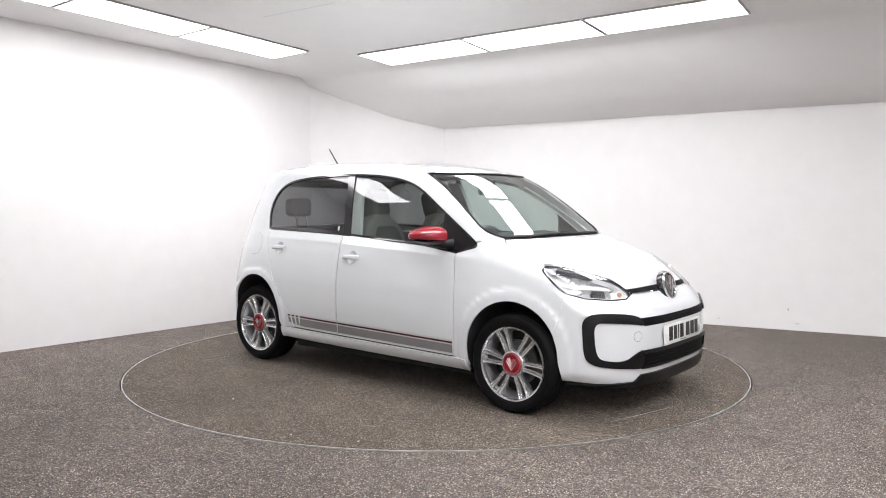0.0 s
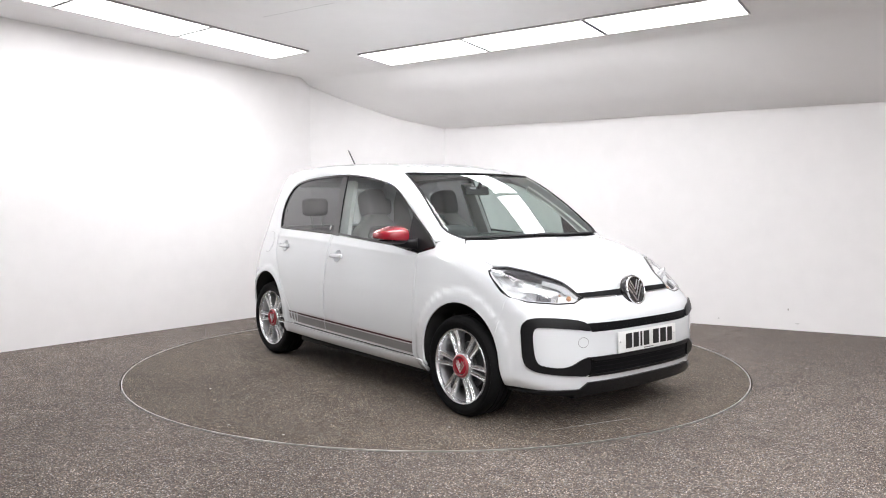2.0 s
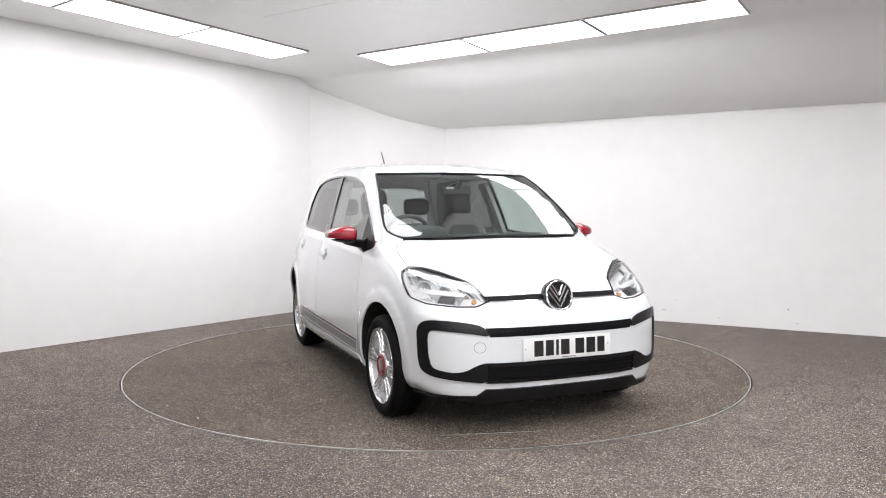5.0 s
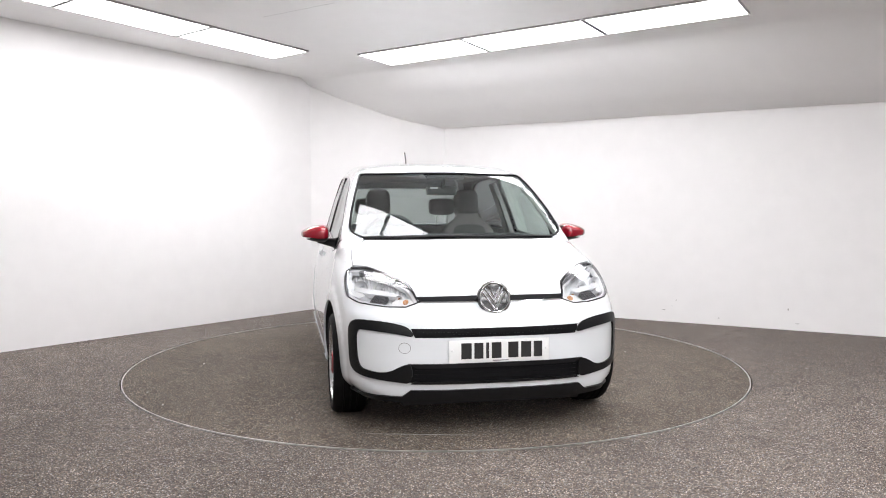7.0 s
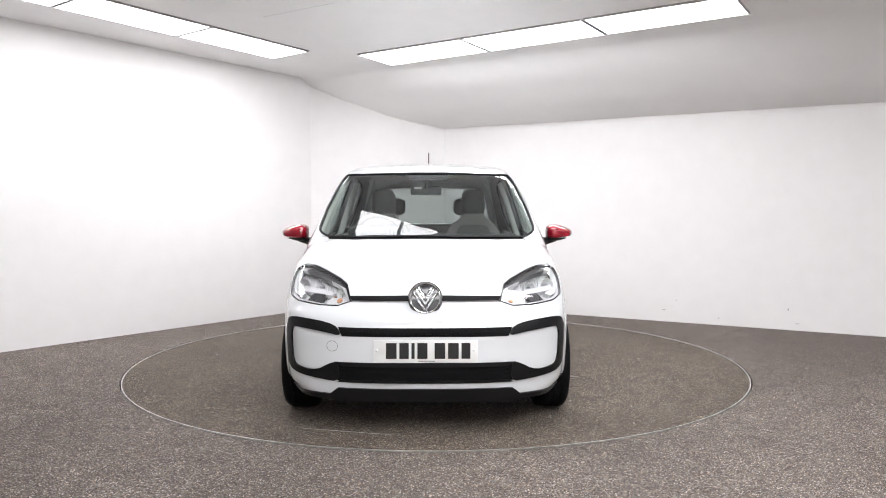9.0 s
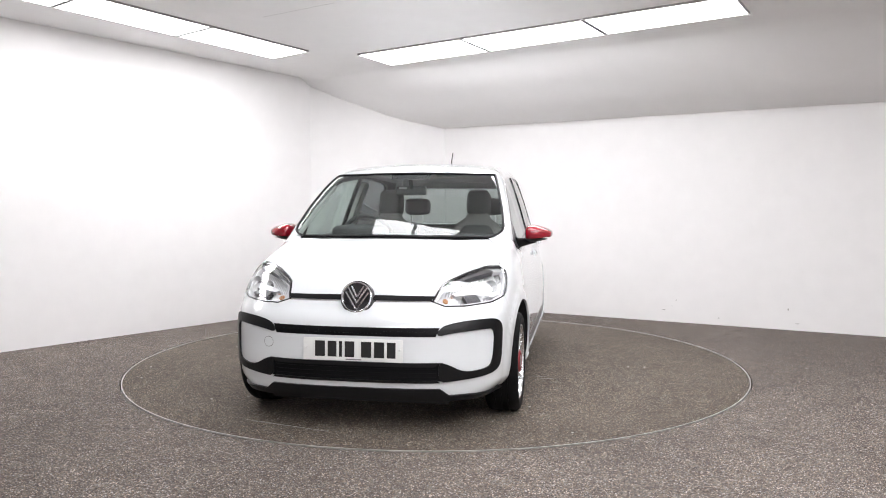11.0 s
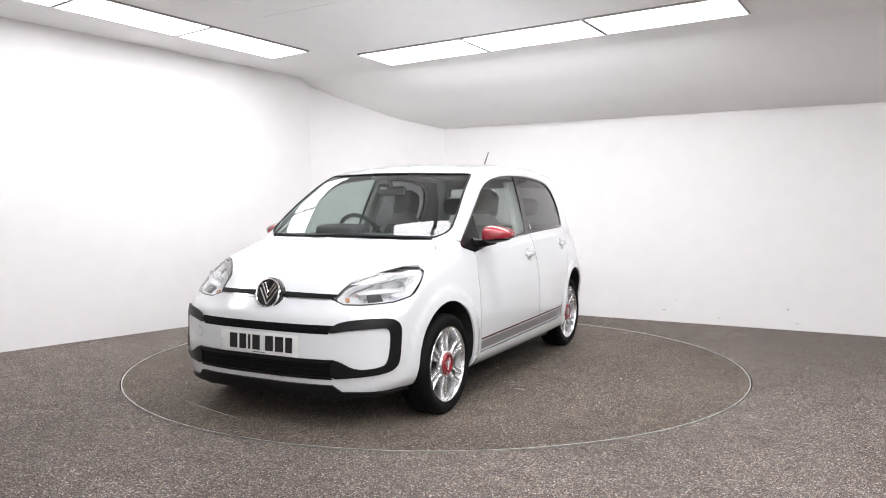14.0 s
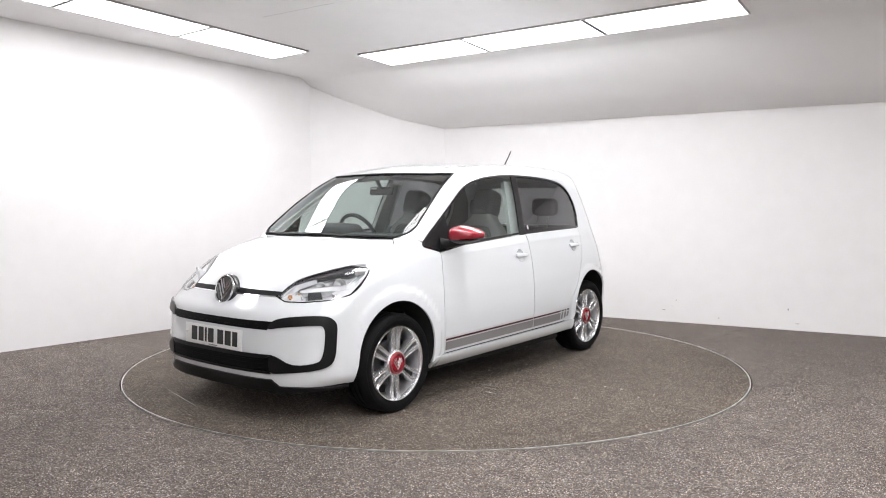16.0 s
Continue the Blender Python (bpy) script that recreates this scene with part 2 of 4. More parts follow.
SECTION = curve([(.10, .67), (.18, .765), (.25, .824), (.34, .834), (.48, .838), (.62, .832), (.74, .814), (.84, .79), (.93, .757), (1.0, .733),
                 (1.1, .703), (1.2, .672), (1.3, .637), (1.4, .60), (1.52, .55)])
PLAN = curve([(2.0, -.30), (1.72, -.125), (1.5, -.055), (1.25, -.018), (.9, 0), (-.4, 0), (-.8, -.012), (-1.2, -.045), (-1.6, -.105), (-1.9, -.18)])
HOODLINE = curve([(2.0, .45), (1.86, .60), (1.76, .705), (1.66, .765), (1.5, .845), (1.3, .915), (1.15, .957), (1.0, .992), (.6, 1.06)])
SCREENLINE = curve([(1.15, .918), (1.047, .993), (.98, 1.047), (.75, 1.224), (.60, 1.330), (.50, 1.387), (.44, 1.414),
                    (.3, 1.455), (.1, 1.482), (-.3, 1.503), (-.7, 1.508), (-1.1, 1.490), (-1.4, 1.455), (-1.6, 1.41), (-1.9, 1.30)])


def top_z(x, y):
    """The height of bonnet, windscreen and roof; each bows back towards the sides."""
    ease = y * y * np.clip((x + .2) / .5, 0, 1)
    return np.maximum(HOODLINE(x + .30 * ease), SCREENLINE(x + .20 * ease))


NOSE = curve([(.05, 1.80), (.16, 1.842), (.24, 1.862), (.36, 1.872), (.45, 1.867), (.52, 1.866), (.594, 1.858), (.603, 1.852), (.64, 1.808), (.70, 1.757), (.8, 1.66), (1.0, 1.4)])
TAIL = curve([(.1, -1.66), (.25, -1.71), (.5, -1.735), (.8, -1.675), (.95, -1.625), (1.1, -1.57), (1.3, -1.485), (1.42, -1.43), (1.55, -1.33)])
CREASE = curve([(1.0, .868), (.76, .872), (.2, .896), (-.4, .923), (-.9, .937), (-1.3, .942)])


def smax(a, b, k):
    h = np.clip(.5 + .5 * (a - b) / k, 0, 1)
    return b * (1 - h) + a * h + k * h * (1 - h)


def skin(x, y, z):
    """Under zero inside the car's outer skin, over zero outside, about in metres."""
    y = np.abs(y)
    side = y - SECTION(z) - PLAN(x)
    for axle in (1.18, -1.175):                                     # a flared lip round the wheel arches
        side = side - .009 / (1 + np.exp((np.hypot(x - axle, z - .335) - .366) / .0055))
    under = CREASE(x) - z                                           # the shoulder crease under the windows
    ridge = np.where(under > 0, np.exp(-np.maximum(under, 0) / .05), np.clip(1 + under / .055, 0, 1))
    side = side - .010 * ridge * np.clip((x + 1.30) / .22, 0, 1) * np.clip((.98 - x) / .22, 0, 1)
    top = (z - top_z(x, y) + .10 * y * y * np.clip((.7 - x) / .5, 0, 1)) * .86
    front = (x - NOSE(z) + .19 * (y / .725) ** 3.3) * .95
    back = (TAIL(z) - x + .19 * (y / .70) ** 3) * .95
    f = smax(side, top, .085)
    f = smax(f, front, .07)
    f = smax(f, back, .09)
    return smax(f, .13 - z, .05)


def skin_normal(p):
    e = 2e-3
    g = np.stack([skin(*(p + np.eye(3)[i] * e).T) - skin(*(p - np.eye(3)[i] * e).T) for i in range(3)], 1)
    return g / np.linalg.norm(g, axis=1, keepdims=True)


def meet(start, way, far):
    """Where rays first meet the skin, going from outside."""
    start, way = np.atleast_2d(start).astype(float), np.atleast_2d(way).astype(float)
    lo, hi = np.zeros(len(start)), np.full(len(start), float(far))
    found, s = np.zeros(len(start), bool), np.zeros(len(start))
    for step in np.linspace(0, far, 161)[1:]:
        inside = skin(*(start + way * step).T) < 0
        first = inside & ~found
        hi[first], lo[first], found = step, step - far / 160, found | inside
    for _ in range(26):
        mid = (lo + hi) / 2
        inside = skin(*(start + way * mid[:, None]).T) < 0
        hi, lo = np.where(inside, mid, hi), np.where(inside, lo, mid)
    return start + way * hi[:, None], found


def lay(points, axis, depth=0.0):
    """Lays flat points on the skin, seen from the side (x, z), the top (x, y), the front or the back (y, z), round the nose (arc, z), or slanting down on the shoulder, depth metres under it."""
    p = np.asarray(points, float)
    a, b, n = p[:, 0], p[:, 1], np.zeros(len(p))
    if axis == "nose":
        t = a / .85
        out = np.stack([np.cos(t), np.sin(t), n], 1)
        q, found = meet(np.stack([n + 1.0, n, b], 1) + out * 1.3, -out, 1.3)
        normal = skin_normal(q)
        return q - normal * depth, normal
    if axis == "shoulder":
        r = math.sqrt(.5)
        q, found = meet(np.stack([a, (2.2 - b) * r, (2.2 + b) * r], 1), np.tile((0, -r, -r), (len(p), 1)), 2.2)
        normal = skin_normal(q)
        return q - normal * depth, normal
    start, way, far = {"side": (np.stack([a, n + 1.2, b], 1), (0, -1, 0), 1.2), "top": (np.stack([a, b, n + 1.8], 1), (0, 0, -1), 1.7),
                       "front": (np.stack([n + 2.2, a, b], 1), (-1, 0, 0), 2.2), "back": (np.stack([n - 2.2, a, b], 1), (1, 0, 0), 2.2)}[axis]
    q, found = meet(start, np.tile(way, (len(p), 1)), far)
    normal = skin_normal(q)
    return q - normal * depth, normal


def on_shoulder(points):
    """Shoulder coordinates of points (x, y, z) of the left side."""
    return [(q[0], (q[2] - q[1]) * math.sqrt(.5)) for q in points]


def side_to_shoulder(line):
    return on_shoulder(lay(line, "side")[0])


def top_to_shoulder(line, step=.02):
    out = []
    for (ax, ay), (bx, by) in zip(line, line[1:]):
        n = max(1, int(math.hypot(bx - ax, by - ay) / step))
        out += [(ax + (bx - ax) * i / n, ay + (by - ay) * i / n) for i in range(n)]
    return on_shoulder(lay(out + [line[-1]], "top")[0])


def round_nose(*points):
    """Nose coordinates of points (x, y, z)."""
    return [(.85 * math.atan2(y, x - 1.0), z) for x, y, z in points]


# ---- the room: two long walls, a cut corner, a low sloping ceiling along one side ----
WALL_A = [Vector((-1.40, 2.845)), Vector((-6.0, -2.735))]
WALL_C = [Vector((.091, 3.148)), Vector((8.0, -1.235))]
NEAR = -7.2


def ceiling_z(x, y):
    return 2.68 - .045 * min(y, 4)


def slab(name, points, thick, mat, out):
    """A wall from foot points and heights, thick metres deep on its far side."""
    bm = bmesh.new()
    (a, ha), (b, hb) = points
    o = Vector(out).normalized() * thick
    lo = [(a.x, a.y, -.1), (b.x, b.y, -.1), (b.x + o.x, b.y + o.y, -.1), (a.x + o.x, a.y + o.y, -.1)]
    hi = [(p[0], p[1], h) for p, h in zip(lo, (ha, hb, hb, ha))]
    v = [bm.verts.new(p) for p in lo + hi]
    for f in ((3, 2, 1, 0), (4, 5, 6, 7), (0, 1, 5, 4), (1, 2, 6, 5), (2, 3, 7, 6), (3, 0, 4, 7)):
        bm.faces.new([v[i] for i in f])
    bmesh.ops.recalc_face_normals(bm, faces=bm.faces)
    return bm


def wall(name, points, out, label):
    ob = part(name, slab(name, points, .15, WALL_PAINT, out), WALL_PAINT, smooth=False)
    return tagged(ob, label, "wall", kind="structure")


def build_room():
    bm = bmesh.new()
    r = 2.252
    outer = [bm.verts.new((x, y, 0)) for x, y in ((-7, NEAR), (9, NEAR), (9, 5), (-7, 5))]
    steps = 160
    ring = [bm.verts.new((r * math.cos(2 * math.pi * i / steps), r * math.sin(2 * math.pi * i / steps), 0)) for i in range(steps)]
    low = [bm.verts.new((v.co.x, v.co.y, -.06)) for v in ring]
    for i in range(steps):
        bm.faces.new((ring[i], ring[(i + 1) % steps], low[(i + 1) % steps], low[i]))
    edges = [bm.edges.new((outer[i], outer[(i + 1) % 4])) for i in range(4)] + [bm.edges.get((ring[i], ring[(i + 1) % steps])) for i in range(steps)]
    bmesh.ops.triangle_fill(bm, use_beauty=True, edges=edges, normal=(0, 0, 1))
    for f in [f for f in bm.faces if all(abs(v.co.z) < 1e-6 for v in f.verts) and f.calc_center_median().length < r * .98 and all(v in ring for v in f.verts)]:
        bm.faces.remove(f)
    for f in bm.faces:
        if all(abs(v.co.z) < 1e-6 for v in f.verts) and f.normal.z < 0:
            f.normal_flip()
    tagged(part("floor", bm, CARPET, smooth=False), "grey-brown speckled bonded stone carpet floor", "floor", kind="structure")
    bm = bmesh.new()
    prism(bm, [(-3, -3), (3, -3), (3, 3), (-3, 3)], -.2, -.06)
    tagged(part("turntable_pit", bm, GAP, smooth=False), "dark pit under the turntable", "pit", kind="structure")

    a, c = WALL_A, WALL_C
    wall("wall_left", [(a[1], 3.1), (a[0], 3.1)], (-.77, .636, 0), "plain white painted studio wall")
    wall("wall_corner", [(a[0], 3.1), (c[0], 3.1)], (-.2, 1, 0), "white painted wall across the cut corner")
    wall("wall_right", [(c[0], 3.1), (c[1], 3.1)], (.485, .875, 0), "white painted wall with low scuff marks")
    far_a, far_c = a[1], c[1]
    # unseen walls, added to close the room and throw light back at the car
    wall("wall_near_left", [(far_a, 3.2), (Vector((-6, NEAR)), 3.2)], (-1, 0, 0), "unseen white wall added to close the room and bounce light")
    wall("wall_near_right", [(Vector((8, NEAR)), 3.2), (far_c, 3.2)], (1, 0, 0), "unseen white wall added to close the room and bounce light")
    wall("wall_near", [(Vector((-6.2, NEAR)), 3.2), (Vector((8.2, NEAR)), 3.2)], (0, -1, 0), "unseen white wall added to close the room and bounce light")

    # faint scuffs low on the right-hand wall
    bm = bmesh.new()
    d = (c[1] - c[0]).normalized()
    for x, y, z, w, h in ((2.292, 1.928, .118, .05, .006), (2.398, 1.869, .223, .012, .012), (2.36, 1.89, .16, .02, .004), (2.756, 1.671, .069, .022, .008), (3.301, 1.369, .193, .012, .03), (3.372, 1.33, .065, .05, .006)):
        p = Vector((x, y)) - Vector((.485, .875)) * .003
        v = [bm.verts.new((p.x + d.x * k * w, p.y + d.y * k * w, z + j * h)) for k, j in ((-.5, 0), (.1, -.5), (.5, .1), (0, .5))]
        bm.faces.new(v)
    tagged(part("wall_scuffs", bm, SCUFF, smooth=False), "faint grey scuffs low on the wall", "scuffs", kind="structure")

    # ceiling: a flat sheet with a slope that curves down to the right-hand wall
    bm = bmesh.new()
    along = (c[1] - c[0]).normalized()
    away = Vector((along.y, -along.x))
    start, length = c[0] - along * 2.6, 11.5
    slope = curve([(0, 0.0), (.38, .118), (.63, .245), (.80, .335), (1.01, .47), (1.12, .535)])
    rows = []
    for d in [i * .08 for i in range(14)] + [1.12]:
        row = []
        for k in range(13):
            p = start + along * (length * k / 12) + away * d
            s = (length * k / 12 - 2.6)
            foot, flat = 2.042 + .0095 * s, ceiling_z(p.x, p.y)
            top = start + along * (length * k / 12) + away * 1.12
            z = foot + (ceiling_z(top.x, top.y) - foot) * float(slope(d)) / .535
            row.append(bm.verts.new((p.x, p.y, z)))
        rows.append(row)
    for r0, r1 in zip(rows, rows[1:]):
        for k in range(12):
            bm.faces.new((r0[k], r0[k + 1], r1[k + 1], r1[k]))
    edge = rows[-1]
    back = [bm.verts.new((v.co.x + away.x * 14, v.co.y + away.y * 14, ceiling_z(0, v.co.y + away.y * 14))) for v in edge]
    mid = [bm.verts.new((v.co.x + away.x * 3, v.co.y + away.y * 3, ceiling_z(0, v.co.y + away.y * 3))) for v in edge]
    for r0, r1 in ((edge, mid), (mid, back)):
        for k in range(12):
            bm.faces.new((r0[k], r0[k + 1], r1[k + 1], r1[k]))
    bmesh.ops.recalc_face_normals(bm, faces=bm.faces)
    if sum(f.normal.z for f in bm.faces) > 0:
        bmesh.ops.reverse_faces(bm, faces=bm.faces)
    tagged(part("ceiling", bm, CEILING_PAINT), "white painted ceiling sloping down to one wall", "ceiling", kind="structure")
    bm = bmesh.new()
    # a hairline joint across the ceiling boards
    a, b = Vector((-1.373, .359)), Vector((-.76, -.025))
    n = Vector((a.y - b.y, b.x - a.x)).normalized() * .0022
    v = [bm.verts.new((p.x, p.y, ceiling_z(p.x, p.y) - .003)) for p in (a - n, b - n, b + n, a + n)]
    bm.faces.new(v)
    tagged(part("ceiling_joint", bm, PANEL_FRAME, smooth=False), "hairline joint in the ceiling boards", "trim", kind="structure")


def light_panel(corner, along, across, length, width):
    """A recessed-looking flat panel under the ceiling, from its corner along and across."""
    along, across = Vector((*along, 0)).normalized(), Vector((*across, 0)).normalized()
    c = Vector((*corner, 0)) + along * length / 2 + across * width / 2
    z = ceiling_z(c.x, c.y)
    x = Vector((along.x, along.y, -.045 * along.y)).normalized()
    y = Vector((across.x, across.y, -.045 * across.y)).normalized()
    n = x.cross(y)
    base = new("ceiling_light")
    base.matrix_world = Matrix.Translation((c.x, c.y, z)) @ Matrix((x, y, n)).transposed().to_4x4()
    down = -1 if n.z > 0 else 1
    bm = bmesh.new()
    box(bm, (length - .03, width - .03, .006), (0, 0, down * .012))
    part("diffuser", bm, LIGHT_PANEL, base, smooth=False)
    bm = bmesh.new()
    for s in (-1, 1):
        box(bm, (length, .014, .018), (0, s * (width - .014) / 2, down * .008), .002)
        box(bm, (.014, width - .028, .018), (s * (length - .014) / 2, 0, down * .008), .002)
    part("frame", bm, PANEL_FRAME, base, smooth=False)
    return tagged(base, "bright white flat ceiling light panel in a real or added row", "ceiling light", "ceiling light panels")


def build_lights():
    u1, v1 = Vector((-.606, -.7955)), Vector((.7955, -.606))      # the row along the left wall
    for i in range(3):
        p = Vector((-1.585, 1.782)) + u1 * (1.083 * i)
        light_panel(p, u1, v1, 1.075, .495)
    u2, v2 = Vector((.843, -.538)), Vector((-.538, -.843))        # the row along the right wall
    for i in range(3):
        p = Vector((-.46, 2.07)) + u2 * (1.135 * i) + (Vector((0, 0)) if i < 2 else Vector((.0, -.012)))
        light_panel(p, u2, v2, 1.127 if i < 2 else 1.16, .545)
    u3, v3 = Vector((.93, -.367)), Vector((-.367, -.93))
    for start, length in ((0, .52), (.53, 1.127), (1.665, 1.127)):  # a row over the car, which starts with a short panel
        light_panel(Vector((-.84, -.52)) + u3 * start, u3, v3, length, .56)
    for i in range(3):                                             # an added, unseen row of fill light between the car and the camera
        light_panel(Vector((-.55, -2.75)) + u2 * (1.135 * i), u2, v2, 1.127, .53)
    for i in range(4):                                             # added rows at the camera and behind it, unseen, to brighten the car's front
        light_panel(Vector((-1.7, -5.5)) + Vector((1.4 * i, 0)), (1, 0), (0, -1), 1.3, .50)
        light_panel(Vector((-1.7, -6.4)) + Vector((1.4 * i, 0)), (1, 0), (0, -1), 1.3, .50)
    for i in range(4):                                             # and an unseen one along the right, added to light that side
        light_panel(Vector((4.25, -.75)) + u1 * (1.083 * i), u1, v1, 1.075, .45)


def build_turntable():
    table = new("turntable")
    bm = bmesh.new()
    lathe(bm, [(0.0001, -.04), (2.235, -.04), (2.235, -.002), (2.230, 0), (1.1, 0), (.0001, 0)], 160, "z")
    bmesh.ops.recalc_face_normals(bm, faces=bm.faces)
    part("disc", bm, DISC_CARPET, table)
    bm = bmesh.new()
    lathe(bm, [(2.236, -.03), (2.236, .002), (2.243, .002), (2.243, -.03)], 160, "z")
    bmesh.ops.recalc_face_normals(bm, faces=bm.faces)
    part("edge_band", bm, EDGE_METAL, table, "thin pale metal edge band")
    # scuffs and crumbs that turn with the disc
    for a, b, w in (((1.835, -.75), (1.98, -.19), .006), ((.45, .73), (.45, .86), .007), ((.60, .88), (.61, .98), .009), ((.52, .80), (.50, .93), .004)):
        bm = bmesh.new()
        a, b = Vector(a), Vector(b)
        n = Vector((a.y - b.y, b.x - a.x)).normalized() * w / 2
        m = (a + b) / 2
        prism(bm, [tuple(p) for p in (a, m - n, b, m + n)], .0002, .0012)
        bmesh.ops.recalc_face_normals(bm, faces=bm.faces)
        part("scratch", bm, SCUFF, table, "pale scratch in the carpet", smooth=False)
    rng = random.Random(4)
    bm = bmesh.new()
    for _ in range(46):
        r, a, k = 2.2 * math.sqrt(rng.random()), rng.random() * 6.283, rng.uniform(.0025, .007)
        bmesh.ops.create_icosphere(bm, subdivisions=1, radius=k, matrix=Matrix.Translation((r * math.cos(a), r * math.sin(a), k * .3)) @ Matrix.Diagonal((1, 1.4, .5, 1)))
    tagged(part("crumbs", bm, SCUFF, table, "pale crumbs of grit"), kind="stuff")
    return tagged(table, "round carpeted car turntable with a metal edge", "turntable")



# ---- the car ----
CAR_SIZE = .9837                                                   # its parts are drawn a little over life size
# outlines on the side, as (x, z)
def sill_z(x):
    """The foot of the doors, which rises to the rear."""
    return .266 + (.78 - x) * .022


SHUT_A = [(.775, sill_z(.775)), (.783, .40), (.785, .52), (.777, .72), (.757, .85), (.760, .893)]
SHUT_B = [(-.265, .9765), (-.262, .90), (-.245, .55), (-.236, sill_z(-.236))]
SHUT_C = [(-.70, sill_z(-.70)), (-.715, .34), (-.775, .435), (-.85, .51), (-.918, .592), (-.97, .674), (-1.05, .80), (-1.085, .90), (-1.10, 1.0)]
DLO_LOW = [(-1.10, 1.0), (-.6, .988), (-.215, .975), (.48, .930), (.76, .905 - .012), (.83, .912)]
DLO_HIGH = [(.83, .912), (.893, .926), (.899, .950), (.85, .987), (.70, 1.08), (.50, 1.205), (.36, 1.29), (.21, 1.345), (-.02, 1.379), (-.30, 1.392), (-.62, 1.386),
            (-.85, 1.370), (-1.0, 1.342), (-1.09, 1.285), (-1.133, 1.20), (-1.14, 1.11), (-1.10, 1.0)]
def soft(line, turns=2):
    """Rounds an open line's corners, keeping its ends."""
    o = [np.asarray(p, float) for p in line]
    for _ in range(turns):
        o = [o[0]] + [q for a, b in zip(o, o[1:]) for q in (a * .75 + b * .25, a * .25 + b * .75)] + [o[-1]]
    return [tuple(p) for p in o]


DLO_HIGH = [(x - (.012 if x < -.9 else 0), z + .024 * max(0, z - 1)) for x, z in DLO_HIGH]
DLO_HIGH, SHUT_C, SHUT_A = soft(DLO_HIGH), soft(SHUT_C), soft(SHUT_A)
FRONT_AXLE, REAR_AXLE, HUB_Z, ARCH, ARCH_Z = 1.190, -1.230, .270, .300, .335
SEAM = [(1.508, .692), (1.49, .60), (1.452, .462)]
HOOD_EDGE = [(.990, .60), (1.045, .656), (1.112, .694), (1.222, .703), (1.336, .708), (1.352, .722)]          # seen from above
SCREEN_SIDE = [(.985, .600), (.966, .632), (.940, .660), (.908, .677), (.865, .681), (.75, .660), (.55, .611), (.40, .576), (.350, .562)]
SCREEN_BASE = [(1.047, 0), (1.041, .22), (1.015, .44), (.985, .600)]
SCREEN_TOP = [(.350, .562), (.385, .532), (.420, .45), (.447, .33), (.463, .18), (.470, 0)]
RAIL = [(.350, .562), (.1, .572), (-.4, .572), (-.9, .555), (-1.25, .525), (-1.39, .50)]


def arch_arc(x, start, end, r=ARCH, n=24):
    return [(x + r * math.cos(radians(start + (end - start) * i / n)), ARCH_Z + r * math.sin(radians(start + (end - start) * i / n))) for i in range(n + 1)]


def grown(outline, by):
    """An outline moved in (over zero) or out."""
    o = [np.asarray(p, float) for p in outline]
    area = sum(a[0] * b[1] - a[1] * b[0] for a, b in zip(o, o[1:] + o[:1]))
    out = []
    for a, b, c in zip(o[-1:] + o[:-1], o, o[1:] + o[:1]):
        d, e = (b - a) / np.linalg.norm(b - a), (c - b) / np.linalg.norm(c - b)
        n = np.array([-d[1] - e[1], d[0] + e[0]])
        n /= max(np.linalg.norm(n), 1e-6)
        k = max(.5, abs(n @ np.array([-d[1], d[0]])))
        out.append(b + n * by / k * (1 if area > 0 else -1))
    return out


